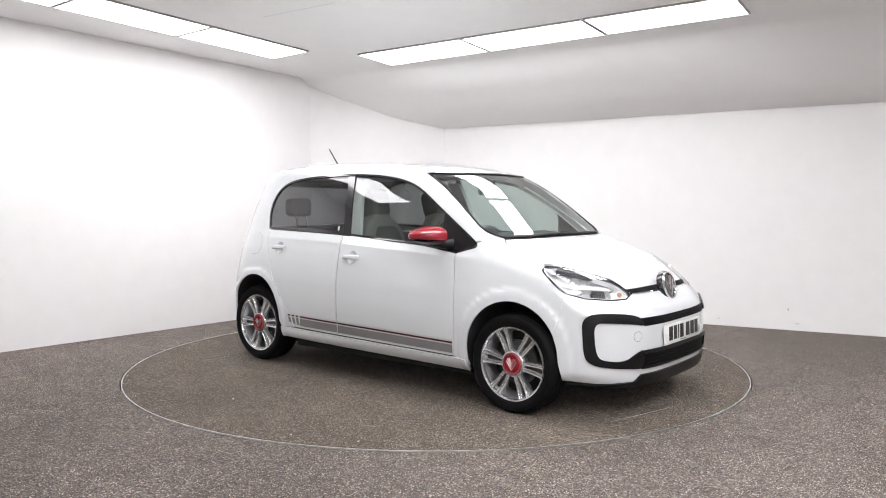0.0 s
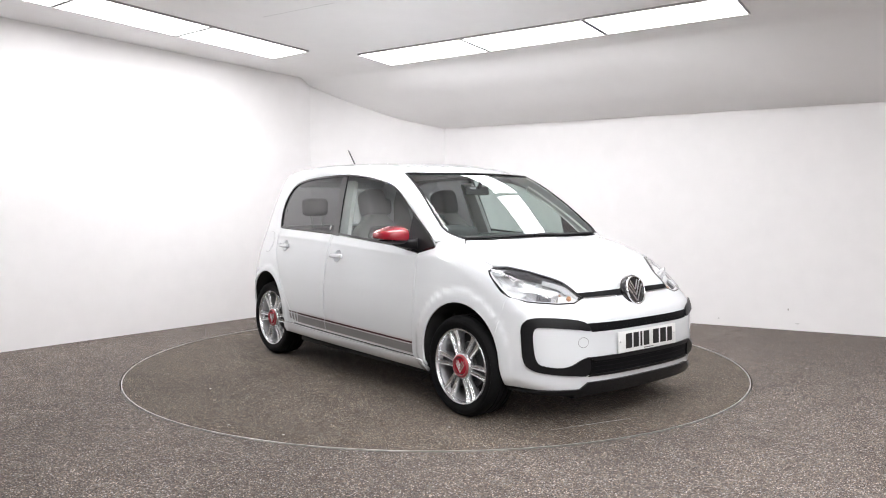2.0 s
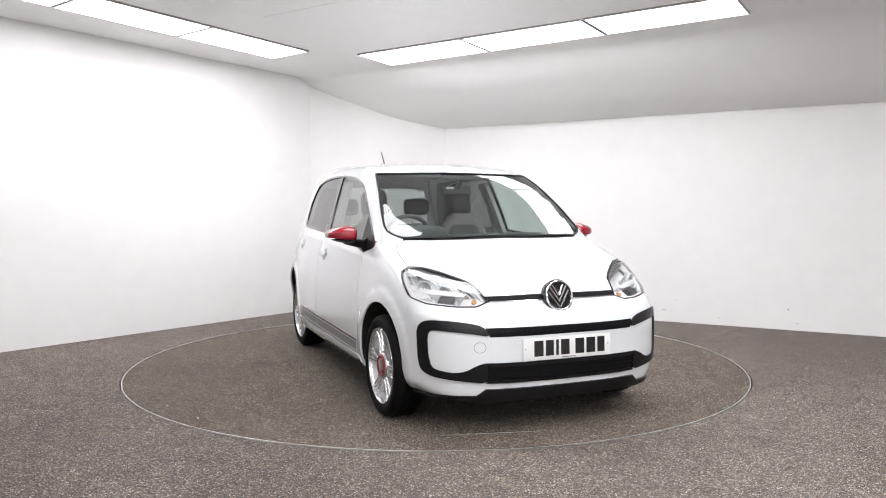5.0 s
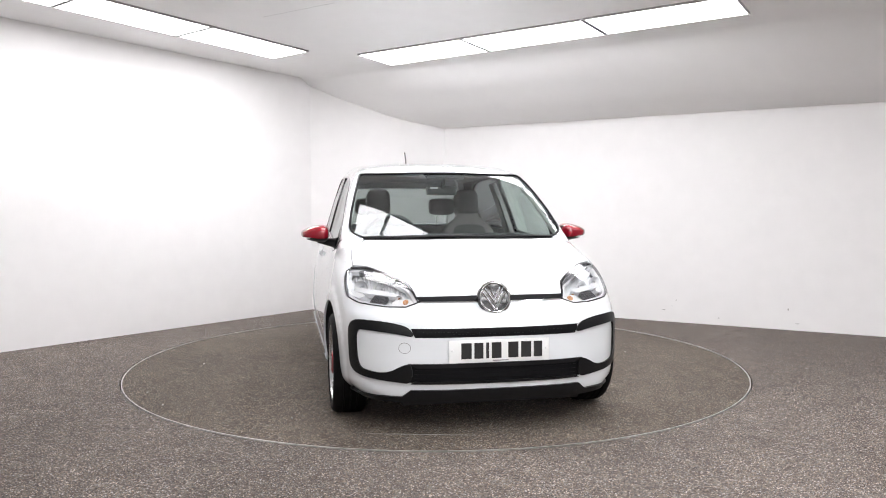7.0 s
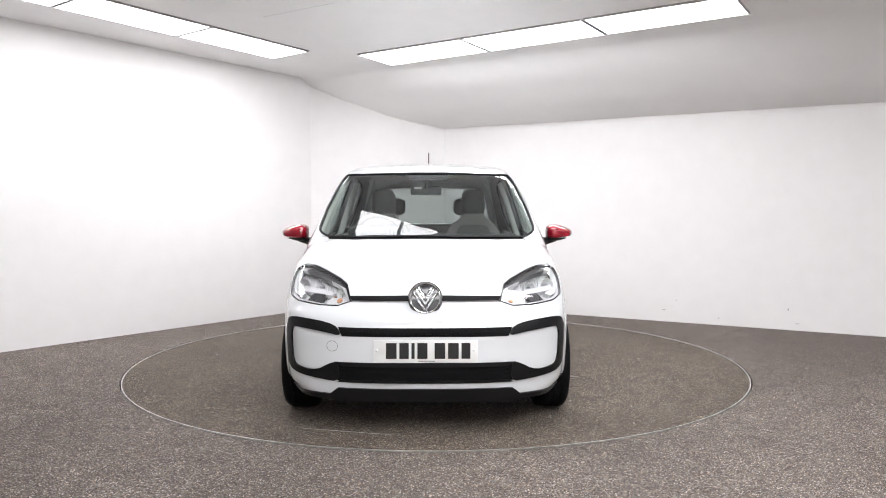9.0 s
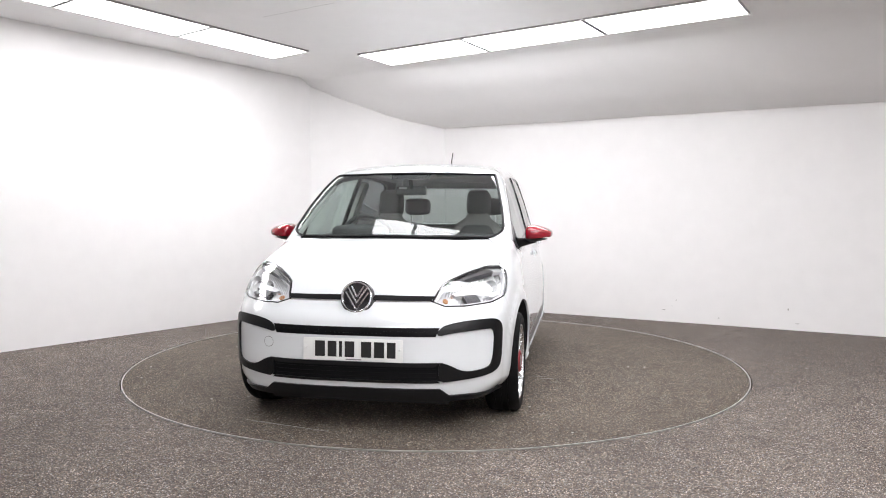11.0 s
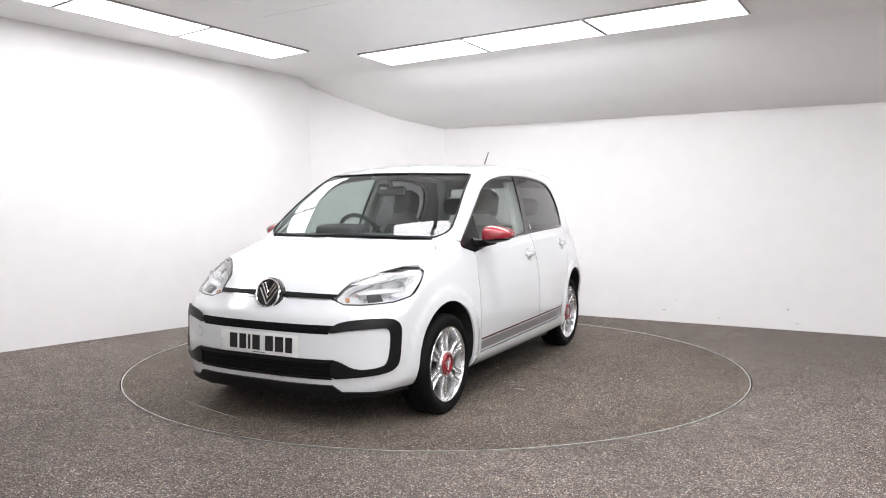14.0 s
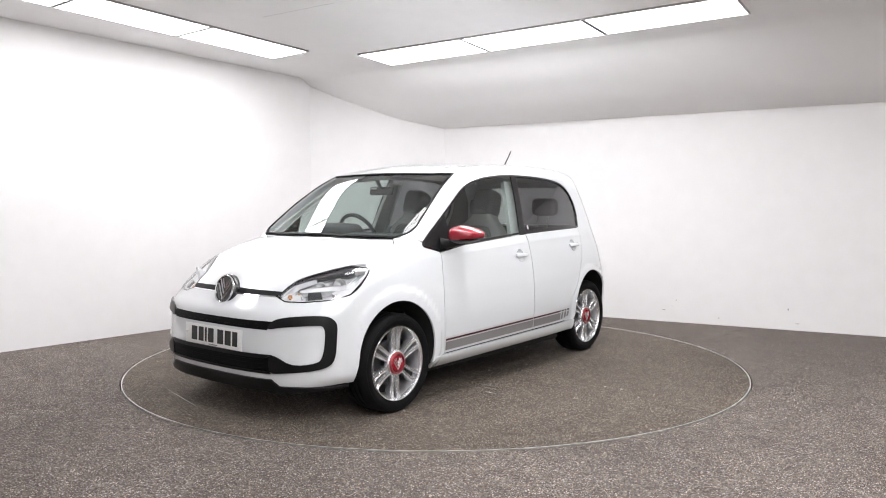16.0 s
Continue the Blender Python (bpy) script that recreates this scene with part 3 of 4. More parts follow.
def build_body(car):
    back_edge = on_shoulder(lay([(.50 + .14 * min(1, (1.42 - z) / .5), z) for z in np.linspace(1.40, .22, 24)], "back")[0])
    for s, side in ((1, "left"), (-1, "right")):
        foot = [p for p in DLO_HIGH if p[0] > .83 and p[1] < .962] + [(.925, .972)]
        wing = (side_to_shoulder(SHUT_A + foot) + top_to_shoulder(HOOD_EDGE)
                + side_to_shoulder([(1.346, .815), (1.38, .785), (1.43, .742), (1.47, .712)] + SEAM + arch_arc(1.18, 25, 180)[1:] + [(.884, .26), (.893, .185), (.80, .185), (.80, sill_z(.80))]))
        skin_part("front_wing", [dict(outline=wing, axis="shoulder", flip=s, step=.024)], WHITE, car, "white painted front wing with wheel arch")
        frame_ = (side_to_shoulder([(.925, .972)]) + top_to_shoulder(SCREEN_SIDE + RAIL[1:]) + back_edge
                  + side_to_shoulder([(-1.50, .30)] + arch_arc(-1.175, 180, 0, .322) + [(-.83, .305), (-.80, .235), (-.80, sill_z(-.80))] + SHUT_C + [p for p in DLO_HIGH[::-1][1:] if p[1] > .962 or p[0] < 0]))
        skin_part("body_side", [dict(outline=frame_, axis="shoulder", flip=s, step=.022)], WHITE, car, "white painted pillars, roof rail and rear quarter")
        door = SHUT_A[::-1] + SHUT_B[::-1] + [(.48, .930)]
        front_door = skin_part("front_door", [dict(outline=grown(door, .005), axis="side", flip=s, step=.024, holes=[cup(-.125, .828)], lines=crease_lines(-.222, .765))], WHITE, car)
        door = SHUT_B + SHUT_C + [(-.6, .988)]
        rear_door = skin_part("rear_door", [dict(outline=grown(door, .005), axis="side", flip=s, step=.024, holes=[cup(-.912, .866)], lines=crease_lines(-1.06, -.242))], WHITE, car)
        sill = [(-.83, .227), (.874, .189), (.868, sill_z(.86) - .005), (-.83, sill_z(-.83) - .005)]
        skin_part("sill", [dict(outline=sill, axis="side", flip=s, step=.03, depth=-.007, rim=.02)], WHITE, car, "white painted sill under the doors")
        windows(car, front_door, rear_door, s)
        shut_lines(car, s)
        stripe(front_door, rear_door, car, s)
        for door_, (x, z) in ((front_door, (-.125, .828)), (rear_door, (-.912, .866))):
            handle(door_, x, z, s)
        arch_liner(car, FRONT_AXLE, s), arch_liner(car, REAR_AXLE, s)
    # bonnet, roof, tail
    lamp_top = [tuple(q[:2]) for q in lay(lamp_outline()["top"][1:6][::-1], "nose")[0]]
    hood = [*HOOD_EDGE[:-1], *lamp_top, (1.722, .40), (1.738, .30), (1.748, .15), (1.752, 0)]
    rear = [(1.066, 0), (1.060, .22), (1.034, .44), (.997, .604)]
    half = rear + hood[1:]
    full = half + [(x, -y) for x, y in half[::-1] if y > 0]
    skin_part("bonnet", [dict(outline=grown(full, .003), axis="top", step=.03)], WHITE, car, "white painted bonnet")
    full = half_mirror([*SCREEN_TOP[::-1][:-1], *RAIL, (-1.43, .46), (-1.445, 0)])
    skin_part("roof", [dict(outline=full, axis="top", step=.035)], WHITE, car, "white painted roof")
    cowl = half_mirror([(1.075, 0), (1.068, .22), (1.043, .44), (1.004, .598), (.985, .608), (.965, .600), (1.000, .44), (1.027, .22), (1.032, 0)])
    skin_part("scuttle_panel", [dict(outline=cowl, axis="top", step=.03, depth=.012)], BLACK, car, "black plastic panel under the windscreen")
    tail = [(.64, .22), (.64, .92), (.60, 1.12), (.50, 1.40), (.46, 1.425)]
    full = tail + [(-y, z) for y, z in tail[::-1]]
    pane = rounded([(.56, 1.0), (.56, 1.04), (.50, 1.30), (.46, 1.33), (-.46, 1.33), (-.50, 1.30), (-.56, 1.04), (-.56, 1.0)], 1)
    tailgate = skin_part("tailgate", [dict(outline=full, axis="back", step=.04, holes=[pane])], WHITE, car, "white tailgate with rear window")
    skin_part("rear_window", [dict(outline=grown(pane, .002), axis="back", step=.05, depth=.004, rim=0)], REAR_GLASS, tailgate, "tinted rear window")
    # windscreen
    outline = half_mirror([*SCREEN_BASE, *SCREEN_SIDE[1:], *SCREEN_TOP[1:]])
    screen = skin_part("windscreen", [dict(outline=outline, axis="top", step=.04, depth=.004, rim=0)], SCREEN_GLASS, car, "clear windscreen reflecting the light panels")
    ring = [p for p in dense(outline, .03)]
    skin_part("windscreen_seal", [dict(outline=grown(ring, -.003), axis="top", step=.016, depth=-.0035, rim=.010, holes=[grown(ring, .008)])], SEAL, screen)
    shade = half_mirror([(.462, 0), (.458, .145), (.545, .128), (.552, 0)])
    skin_part("sensor_shade", [dict(outline=shade, axis="top", step=.03, depth=.006, rim=0)], GLOSS_BLACK, screen, "dark shade at the glass's top edge")
    for ob in (screen,):
        ob.visible_shadow = False


def crease_lines(x0, x1):
    """Lines along the shoulder crease, on it and close to either side."""
    return [[(x, float(CREASE(x)) + d) for x in np.linspace(x0, x1, 30)] for d in (.022, .007, 0, -.007, -.022)]


def cup(x, z):
    return [(x + .043 * math.cos(a), z + .043 * math.sin(a)) for a in np.linspace(0, 2 * math.pi, 29)[:-1]]


def half_mirror(half):
    return list(half) + [(x, -y) for x, y in half[::-1] if y > 1e-6]


def shut_lines(car, s):
    """Dark backing strips behind the gaps round the doors, in place of their shade."""
    for line in (SHUT_A, SHUT_B, SHUT_C, [(-.80, sill_z(-.80) - .002), (.80, sill_z(.80) - .002)]):
        d = [np.array(p) for p in dense(line, .05, False)]
        n = []
        for i in range(len(d)):
            t = d[min(i + 1, len(d) - 1)] - d[max(i - 1, 0)]
            n.append(np.array([-t[1], t[0]]) / np.linalg.norm(t) * .014)
        band = [p + k for p, k in zip(d, n)] + [p - k for p, k in zip(d[::-1], n[::-1])]
        skin_part("gap_backing", [dict(outline=band, axis="side", flip=s, step=.04, depth=.008, rim=0)], GAP, car, "dark backing that shades the door gap")


def windows(car, front_door, rear_door, s):
    whole = DLO_HIGH + DLO_LOW[1:-1]
    ring = dense(whole, .03)
    skin_part("window_frame", [dict(outline=ring, axis="side", flip=s, step=.03, depth=-.002, rim=.012, holes=[grown(ring, .0125)])], GLOSS_BLACK, car, "black trim round the side windows")
    pillar = [(-.195, .965), (-.275, 1.385), (-.335, 1.386), (-.262, .97)]
    skin_part("centre_pillar", [dict(outline=pillar, axis="side", flip=s, step=.03, depth=-.0015, rim=.01)], GLOSS_BLACK, car, "gloss black pillar between the side windows")
    f = [(-.195, .965), (.48, .922), (.60, .913), (.60, 1.15), (.50, 1.212), (.36, 1.303), (.21, 1.360), (-.02, 1.393), (-.27, 1.40)]
    g = skin_part("front_side_window", [dict(outline=f, axis="side", flip=s, step=.022, depth=.006, rim=0)], SIDE_GLASS, front_door, "green-tinted side window")
    f = [(-.27, .97), (-.33, 1.40), (-.62, 1.399), (-.85, 1.382), (-1.012, 1.352), (-1.106, 1.295), (-1.150, 1.205), (-1.156, 1.112), (-1.115, .995), (-.6, .98)]
    h = skin_part("rear_side_window", [dict(outline=f, axis="side", flip=s, step=.05, depth=.006, rim=0)], PRIVACY_GLASS, rear_door, "dark privacy glass window")
    f = [(.60, .905), (.83, .905), (.893, .92), (.90, .950), (.85, .99), (.70, 1.086), (.60, 1.15)]
    skin_part("quarter_panel", [dict(outline=f, axis="side", flip=s, step=.04, depth=.005, rim=.01)], BLACK, front_door, "black triangular mirror mount panel")
    for o in (g, h):
        o.visible_shadow = False


def stripe(front_door, rear_door, car, s):
    def band(parent, pts, mat, lift, name, label=""):
        skin_part(name, [dict(outline=[(x, z + sill_z(x) - .270) for x, z in pts], axis="side", flip=s, step=.04, depth=-lift, rim=0)], mat, parent, label)

    def zone(x0, x1, lo, hi, slant=0.0):
        return [(x0, lo), (x1, lo), (x1 + slant, hi), (x0 + slant, hi)]
    for parent, x0, x1 in ((front_door, -.228, .770), (rear_door, -.62, -.236)):
        band(parent, zone(x0, x1, .283, .372), STRIPE_PALE, .0012, "stripe_backing", "pale grey side stripe film")
        band(parent, zone(x0, x1, .290, .342), STRIPE_GREY, .0018, "stripe", "grey side stripe")
        band(parent, zone(x0, x1, .349, .361), DARK_RED, .0018, "pinstripe", "dark red pinstripe")
    for i in range(3):
        x = -.625 - .045 * i
        band(rear_door, zone(x - .028, x, .292 + .006 * i, .342, -.012), STRIPE_GREY, .0018, "stripe_dash", "short grey stripe block")
        band(rear_door, zone(x - .042, x - .012, .349, .361), DARK_RED, .0018, "pinstripe_dash", "short dark red dash")


def handle(door, x, z, s):
    (p,), (n,) = lay([(x, z)], "side")
    p, n = Vector((p[0], p[1] * s, p[2])), Vector((n[0], n[1] * s, n[2]))
    turn = n.to_track_quat("Y", "Z").to_matrix()
    bm = bmesh.new()
    lathe(bm, [(.0001, -.018), (.024, -.016), (.036, -.009), (.0435, .0005)], 28, "y", Matrix.Translation(p) @ turn.to_4x4())
    part("handle_cup", bm, WHITE, door, "white recessed handle cup")
    bm = bmesh.new()
    box(bm, (.150, .020, .030), (0, .014, 0), .0095, segments=3)
    bmesh.ops.transform(bm, matrix=Matrix.Translation(p) @ turn.to_4x4(), verts=bm.verts)
    part("door_handle", bm, WHITE, door, "white bar door handle")


def arch_liner(car, x, s):
    bm = bmesh.new()
    r = .309 if x > 0 else .330
    centre = 1.18 if x > 0 else -1.175
    edge = [(centre + r * math.cos(radians(a)), .335 + r * math.sin(radians(a))) for a in range(-24, 206, 6)]
    deep = np.abs(lay(edge, "side")[0][:, 1]) - .013
    rings = [[bm.verts.new((px, s * float(y), pz)) for (px, pz), y in zip(edge, ys)] for ys in (deep, deep * 0 + .45)]
    for i in range(len(rings[0]) - 1):
        bm.faces.new((rings[0][i], rings[0][i + 1], rings[1][i + 1], rings[1][i]))
    bm.faces.new(rings[1])
    part("wheel_arch_liner", bm, GAP, car, "black plastic wheel arch liner")


def build_nose(car):
    lamp = lamp_outline()
    # bumper: from seam to seam, up to the lamps and the grille bar
    seam = [round_nose(*[tuple(q)])[0] for q in lay(dense(SEAM, .03, False) + [(1.474, .39), (1.482, .30), (1.486, .205)], "side")[0]]
    top = [p for p in lamp["low"]]
    half = [(0, .20), (.25, .20), (.45, .195), (.58, .195)] + seam[::-1] + top + [(.30, .676), (0, .676)]
    full = half + [(-a, z) for a, z in half[::-1] if a > 1e-6]
    bumper = skin_part("front_bumper", [dict(outline=full, axis="nose", step=.026)], WHITE, car, "white painted front bumper")

    def strip(name, half, mat, lift, label, rim=.014, holes=(), parent=bumper, mirror=True, step=.022):
        full = half + [(-a, z) for a, z in half[::-1] if a > 1e-6] if mirror else half
        return skin_part(name, [dict(outline=full, axis="nose", step=step, depth=-lift, rim=rim, holes=holes)], mat, parent, label)
    N = round_nose
    # upper bar and the C-shaped frames, joined into one band each side
    outer = N((1.853, .0, .553), (1.843, .27, .552), (1.808, .452, .552), (1.782, .508, .572), (1.727, .612, .586), (1.663, .694, .590), (1.630, .730, .580), (1.606, .750, .545),
              (1.610, .749, .474), (1.618, .745, .352), (1.650, .725, .312), (1.713, .673, .293), (1.804, .518, .275), (1.852, .326, .268), (1.865, 0, .266))
    inner = N((1.86, 0, .505), (1.828, .433, .506), (1.798, .516, .524), (1.700, .67, .540), (1.664, .719, .535), (1.668, .715, .419), (1.681, .706, .355), (1.704, .685, .333), (1.781, .576, .318), (1.819, .493, .368), (1.83, .45, .372), (1.865, 0, .372))
    for s in (1, -1):
        ring = outer[2:13] + [N((1.83, .45, .27))[0]] + [N((1.835, .45, .372))[0]] + inner[::-1][2:-1] 
        skin_part("bumper_trim", [dict(outline=rounded(ring, 2), axis="nose", step=.02, depth=-.010, rim=.018, flip=s)], BLACK, bumper, "black plastic C-shaped bumper trim")
    strip("upper_grille", [(0, .507)] + inner[1:2] + outer[2:3] + [(0, .552)], GRILLE, .0015, "black mesh upper grille bar", mirror=True)
    strip("lower_grille", [(0, .272), N((1.83, .47, .275))[0], N((1.83, .47, .372))[0], (0, .372)], GRILLE, .0015, "black mesh lower grille")
    for k in range(4):
        z = .290 + .022 * k
        strip("grille_slat", [(0, z), N((1.84, .44, z))[0], N((1.84, .44, z + .007))[0], (0, z + .007)], GRILLE, .004, "")
    for k in range(2):
        z = .517 + .016 * k
        strip("grille_slat", [(0, z), N((1.84, .40, z))[0], N((1.84, .40, z + .005))[0], (0, z + .005)], GRILLE, .004, "")
    strip("grille_shelf", [(0, .352), N((1.83, .42, .352))[0], N((1.83, .475, .373))[0], (0, .373)], BLACK, .012, "black shelf over the lower grille")
    strip("grille_ledge", [(0, .266), N((1.83, .46, .268))[0], N((1.83, .44, .280))[0], (0, .278)], BLACK, .010, "black ledge under the lower grille")
    # lower lip
    lip = [(0, .168), (.45, .171), (.58, .176), (.70, .180), (.82, .186), (.82, .199), (.70, .198), (.62, .199), (.56, .201), N((1.80, .50, .20))[0], N((1.82, .455, .236))[0], (0, .236)]
    strip("lower_lip", lip, BLACK, .012, "black plastic bumper lip", rim=.03)
    # grille bar between the lamps
    bar = [(0, .676)] + N((1.74, .392, .676), (1.70, .41, .702)) + [(0, .708)]
    strip("grille_bar", bar, GRILLE, .0015, "black bar between the headlights", parent=car)
    line = [(0, .673)] + N((1.74, .394, .673), (1.74, .394, .679)) + [(0, .679)]
    strip("chrome_line", line, CHROME, .002, "thin chrome line", parent=car, rim=.006)
    # towing eye cover
    c = round_nose((1.80, -.477, .453))[0]
    disc = [(c[0] + .026 * math.cos(a), c[1] + .026 * math.sin(a)) for a in np.linspace(0, 2 * math.pi, 25)[:-1]]
    ring = [(c[0] + .0285 * math.cos(a), c[1] + .0285 * math.sin(a)) for a in np.linspace(0, 2 * math.pi, 25)[:-1]]
    strip("tow_eye_cover", disc, WHITE, .0012, "round white towing eye cover", mirror=False, rim=.003)
    strip("tow_eye_gap", ring, TRIM_GREY, .0004, "fine ring round the cover", mirror=False, rim=0)
    headlights(car, lamp)
    plate(car)
    emblem(car)


def lamp_outline():
    pts = dict(low=round_nose((1.508, .756, .692), (1.598, .696, .665), (1.690, .560, .651), (1.725, .462, .651), (1.733, .400, .674)),
               top=round_nose((1.733, .398, .680), (1.675, .425, .730), (1.63, .446, .761), (1.586, .489, .783), (1.496, .577, .817), (1.407, .666, .843), (1.352, .722, .841), (1.340, .740, .822),
                              (1.385, .756, .782), (1.45, .762, .735)))
    return pts


def headlights(car, lamp):
    outline = lamp["low"] + lamp["top"]
    L = round_nose
    for s in (1, -1):
        def patch(name, pts, mat, depth, parent, label="", rim=.01, step=.022, holes=()):
            return skin_part(name, [dict(outline=pts, axis="nose", flip=s, step=step, depth=depth, rim=rim, holes=holes)], mat, parent, label)
        unit = patch("headlight", grown(outline, .003), RIBBED, .058, car, "clear-lensed headlight", rim=0)
        patch("lens", grown(outline, .002), LENS, .001, unit, "clear headlight lens", rim=0, step=.03).visible_shadow = False
        edge = dense(grown(outline, .001), .025)
        patch("lamp_rim", edge, GLOSS_BLACK, -.0005, unit, "", rim=.02, holes=[grown(edge, .005)], step=.02)
        inner = dense(grown(outline, .006), .025)
        patch("lamp_bezel", inner, REFLECTOR, .014, unit, "bright lamp surround", rim=.03, holes=[grown(inner, .011)], step=.02)
        eyebrow = L((1.655, .437, .742), (1.63, .450, .755), (1.586, .492, .776), (1.496, .580, .810), (1.41, .668, .836), (1.405, .680, .824), (1.50, .587, .799), (1.60, .494, .765))
        patch("lamp_shade", eyebrow, LAMP_DARK, .010, unit, "dark strip along the lamp's top", rim=.03)
        wave = L((1.45, .735, .765), (1.52, .69, .752), (1.60, .59, .742), (1.66, .50, .725), (1.665, .51, .712), (1.60, .61, .722), (1.53, .70, .728), (1.47, .74, .738))
        patch("reflector_band", wave, REFLECTOR, .020, unit, "curved bright reflector band", rim=.035)
        low = L((1.72, .415, .683), (1.70, .445, .705), (1.665, .512, .703), (1.69, .54, .672), (1.725, .465, .668))
        patch("indicator_housing", low, REFLECTOR, .024, unit, "bright indicator housing", rim=.03)
        amber = [(c + .014 * math.cos(a), z + .011 * math.sin(a)) for c, z in L((1.703, .466, .687)) for a in np.linspace(0, 2 * math.pi, 19)[:-1]]
        patch("indicator_bulb", amber, AMBER, .015, unit, "amber indicator bulb", rim=.008, step=.01)
        tall = L((1.50, .755, .71), (1.57, .715, .70), (1.595, .69, .715), (1.52, .735, .75), (1.45, .752, .77), (1.425, .752, .79))
        patch("side_reflector", tall, REFLECTOR, .024, unit, "bright ribbed side reflector", rim=.03)
        dark = L((1.615, .640, .675), (1.665, .575, .668), (1.655, .560, .712), (1.605, .615, .718))
        patch("lamp_recess", dark, LAMP_DARK, .018, unit, "dark square recess", rim=.03)
        for (x, y, z), r, deep in (((1.505, .660, .738), .038, .045), ((1.565, .565, .728), .027, .035), ((1.668, .485, .688), .018, .02)):
            bm = bmesh.new()
            aim = Matrix.Translation((x - .03, s * y, z)) @ Matrix.Rotation(s * radians(24), 4, "Z") @ Matrix.Rotation(radians(-90), 4, "Z")
            lathe(bm, [(.0001, 0), (r * .25, .002), (r * .5, deep * .25), (r * .78, deep * .6), (r, deep), (r * 1.06, deep)], 28, "y", aim)
            bowl = part("reflector_bowl", bm, REFLECTOR, unit, "bright bowl reflector")
            bm = bmesh.new()
            lathe(bm, [(.0001, deep * .95), (r * .16, deep * .9), (r * .22, deep * .7), (r * .22, 0)], 16, "y", aim)
            part("bulb", bm, AMBER if r < .02 else CHROME, unit, "amber bulb" if r < .02 else "bulb with a bright cap")


def plate(car):
    base = new("number_plate")
    base.parent = car
    base.matrix_local = pose(1.875, .003, .434, 0, -2, 0)
    bm = bmesh.new()
    box(bm, (.006, .540, .118), (0, 0, 0), .002)
    part("plate", bm, PLATE_WHITE, base, "white reflective plate")
    widths = [.055, .048, .016, .052, .0, .055, .055, .046]
    y = -.205
    for w in widths:
        if w:
            bm = bmesh.new()
            box(bm, (.0014, w, .082), (.0036, y + w / 2, .003), .0005)
            part("bar", bm, PLATE_BLACK, base, "black upright bar", smooth=False)
        y += (w + .0145) if w else .022
    bm = bmesh.new()
    box(bm, (.001, .085, .005), (.0034, .005, -.050))
    part("small_bar", bm, STRIPE_GREY, base, "fine grey bar", smooth=False)
    for k in (-1, 1):
        bm = bmesh.new()
        lathe(bm, [(.0001, .0065), (.004, .006), (.0062, .003), (.0065, 0)], 14, "y", Matrix.Translation((.003, k * .252, .006)) @ Matrix.Rotation(radians(-90), 4, "Z"))
        part("screw_cap", bm, LIGHT_FRAME, base, "white screw cap")
    return tagged(base, "white number plate with black bars")


def badge_bars(bm, r, z, w, aim):
    """Plain nested chevrons of slanted bars inside a ring."""
    for x0, y0, x1, y1 in ((-.84, .36, -.02, -.86), (.84, .36, .02, -.86), (-.44, .80, -.01, .02), (.44, .80, .01, .02), (-.70, .70, .02, -.42), (.70, .70, -.02, -.42)):
        a, b = Vector((x0 * r, y0 * r, 0)), Vector((x1 * r, y1 * r, 0))
        d = (b - a).normalized()
        n = Vector((-d.y, d.x, 0)) * w / 2
        lo = [a + n, b + n, b - n, a - n]
        v = [bm.verts.new(aim @ (p + Vector((0, 0, h)))) for p, h in (*((p, z) for p in lo), (a, z + w * .5), (b, z + w * .5))]
        for f in ((0, 1, 2, 3), (0, 4, 5, 1), (1, 5, 2), (2, 5, 4, 3), (3, 4, 0)):
            bm.faces.new([v[i] for i in f])
    bmesh.ops.recalc_face_normals(bm, faces=bm.faces)
    return bm


def emblem(car):
    base = new("badge")
    base.parent = car
    # local z faces forward and slightly up
    aim = Matrix.Translation((1.782, 0, .698)) @ Matrix(((0, 0, 1), (1, 0, 0), (0, 1, 0))).to_4x4() @ Matrix.Rotation(radians(-16), 4, "X")
    base.matrix_local = aim
    bm = bmesh.new()
    lathe(bm, [(.0001, .006), (.072, .006), (.087, .004), (.0915, -.002), (.0915, -.03)], 56, "z")
    part("badge_base", bm, GLOSS_BLACK, base, "gloss black round badge base")
    bm = bmesh.new()
    lathe(bm, [(.0735, .005), (.0745, .012), (.0785, .0155), (.0825, .013), (.084, .004)], 56, "z")
    part("badge_ring", bm, CHROME, base, "chrome ring")
    part("badge_bars", badge_bars(bmesh.new(), .0745, .005, .0125, Matrix()), CHROME, base, "slanted chrome bars", smooth=False)


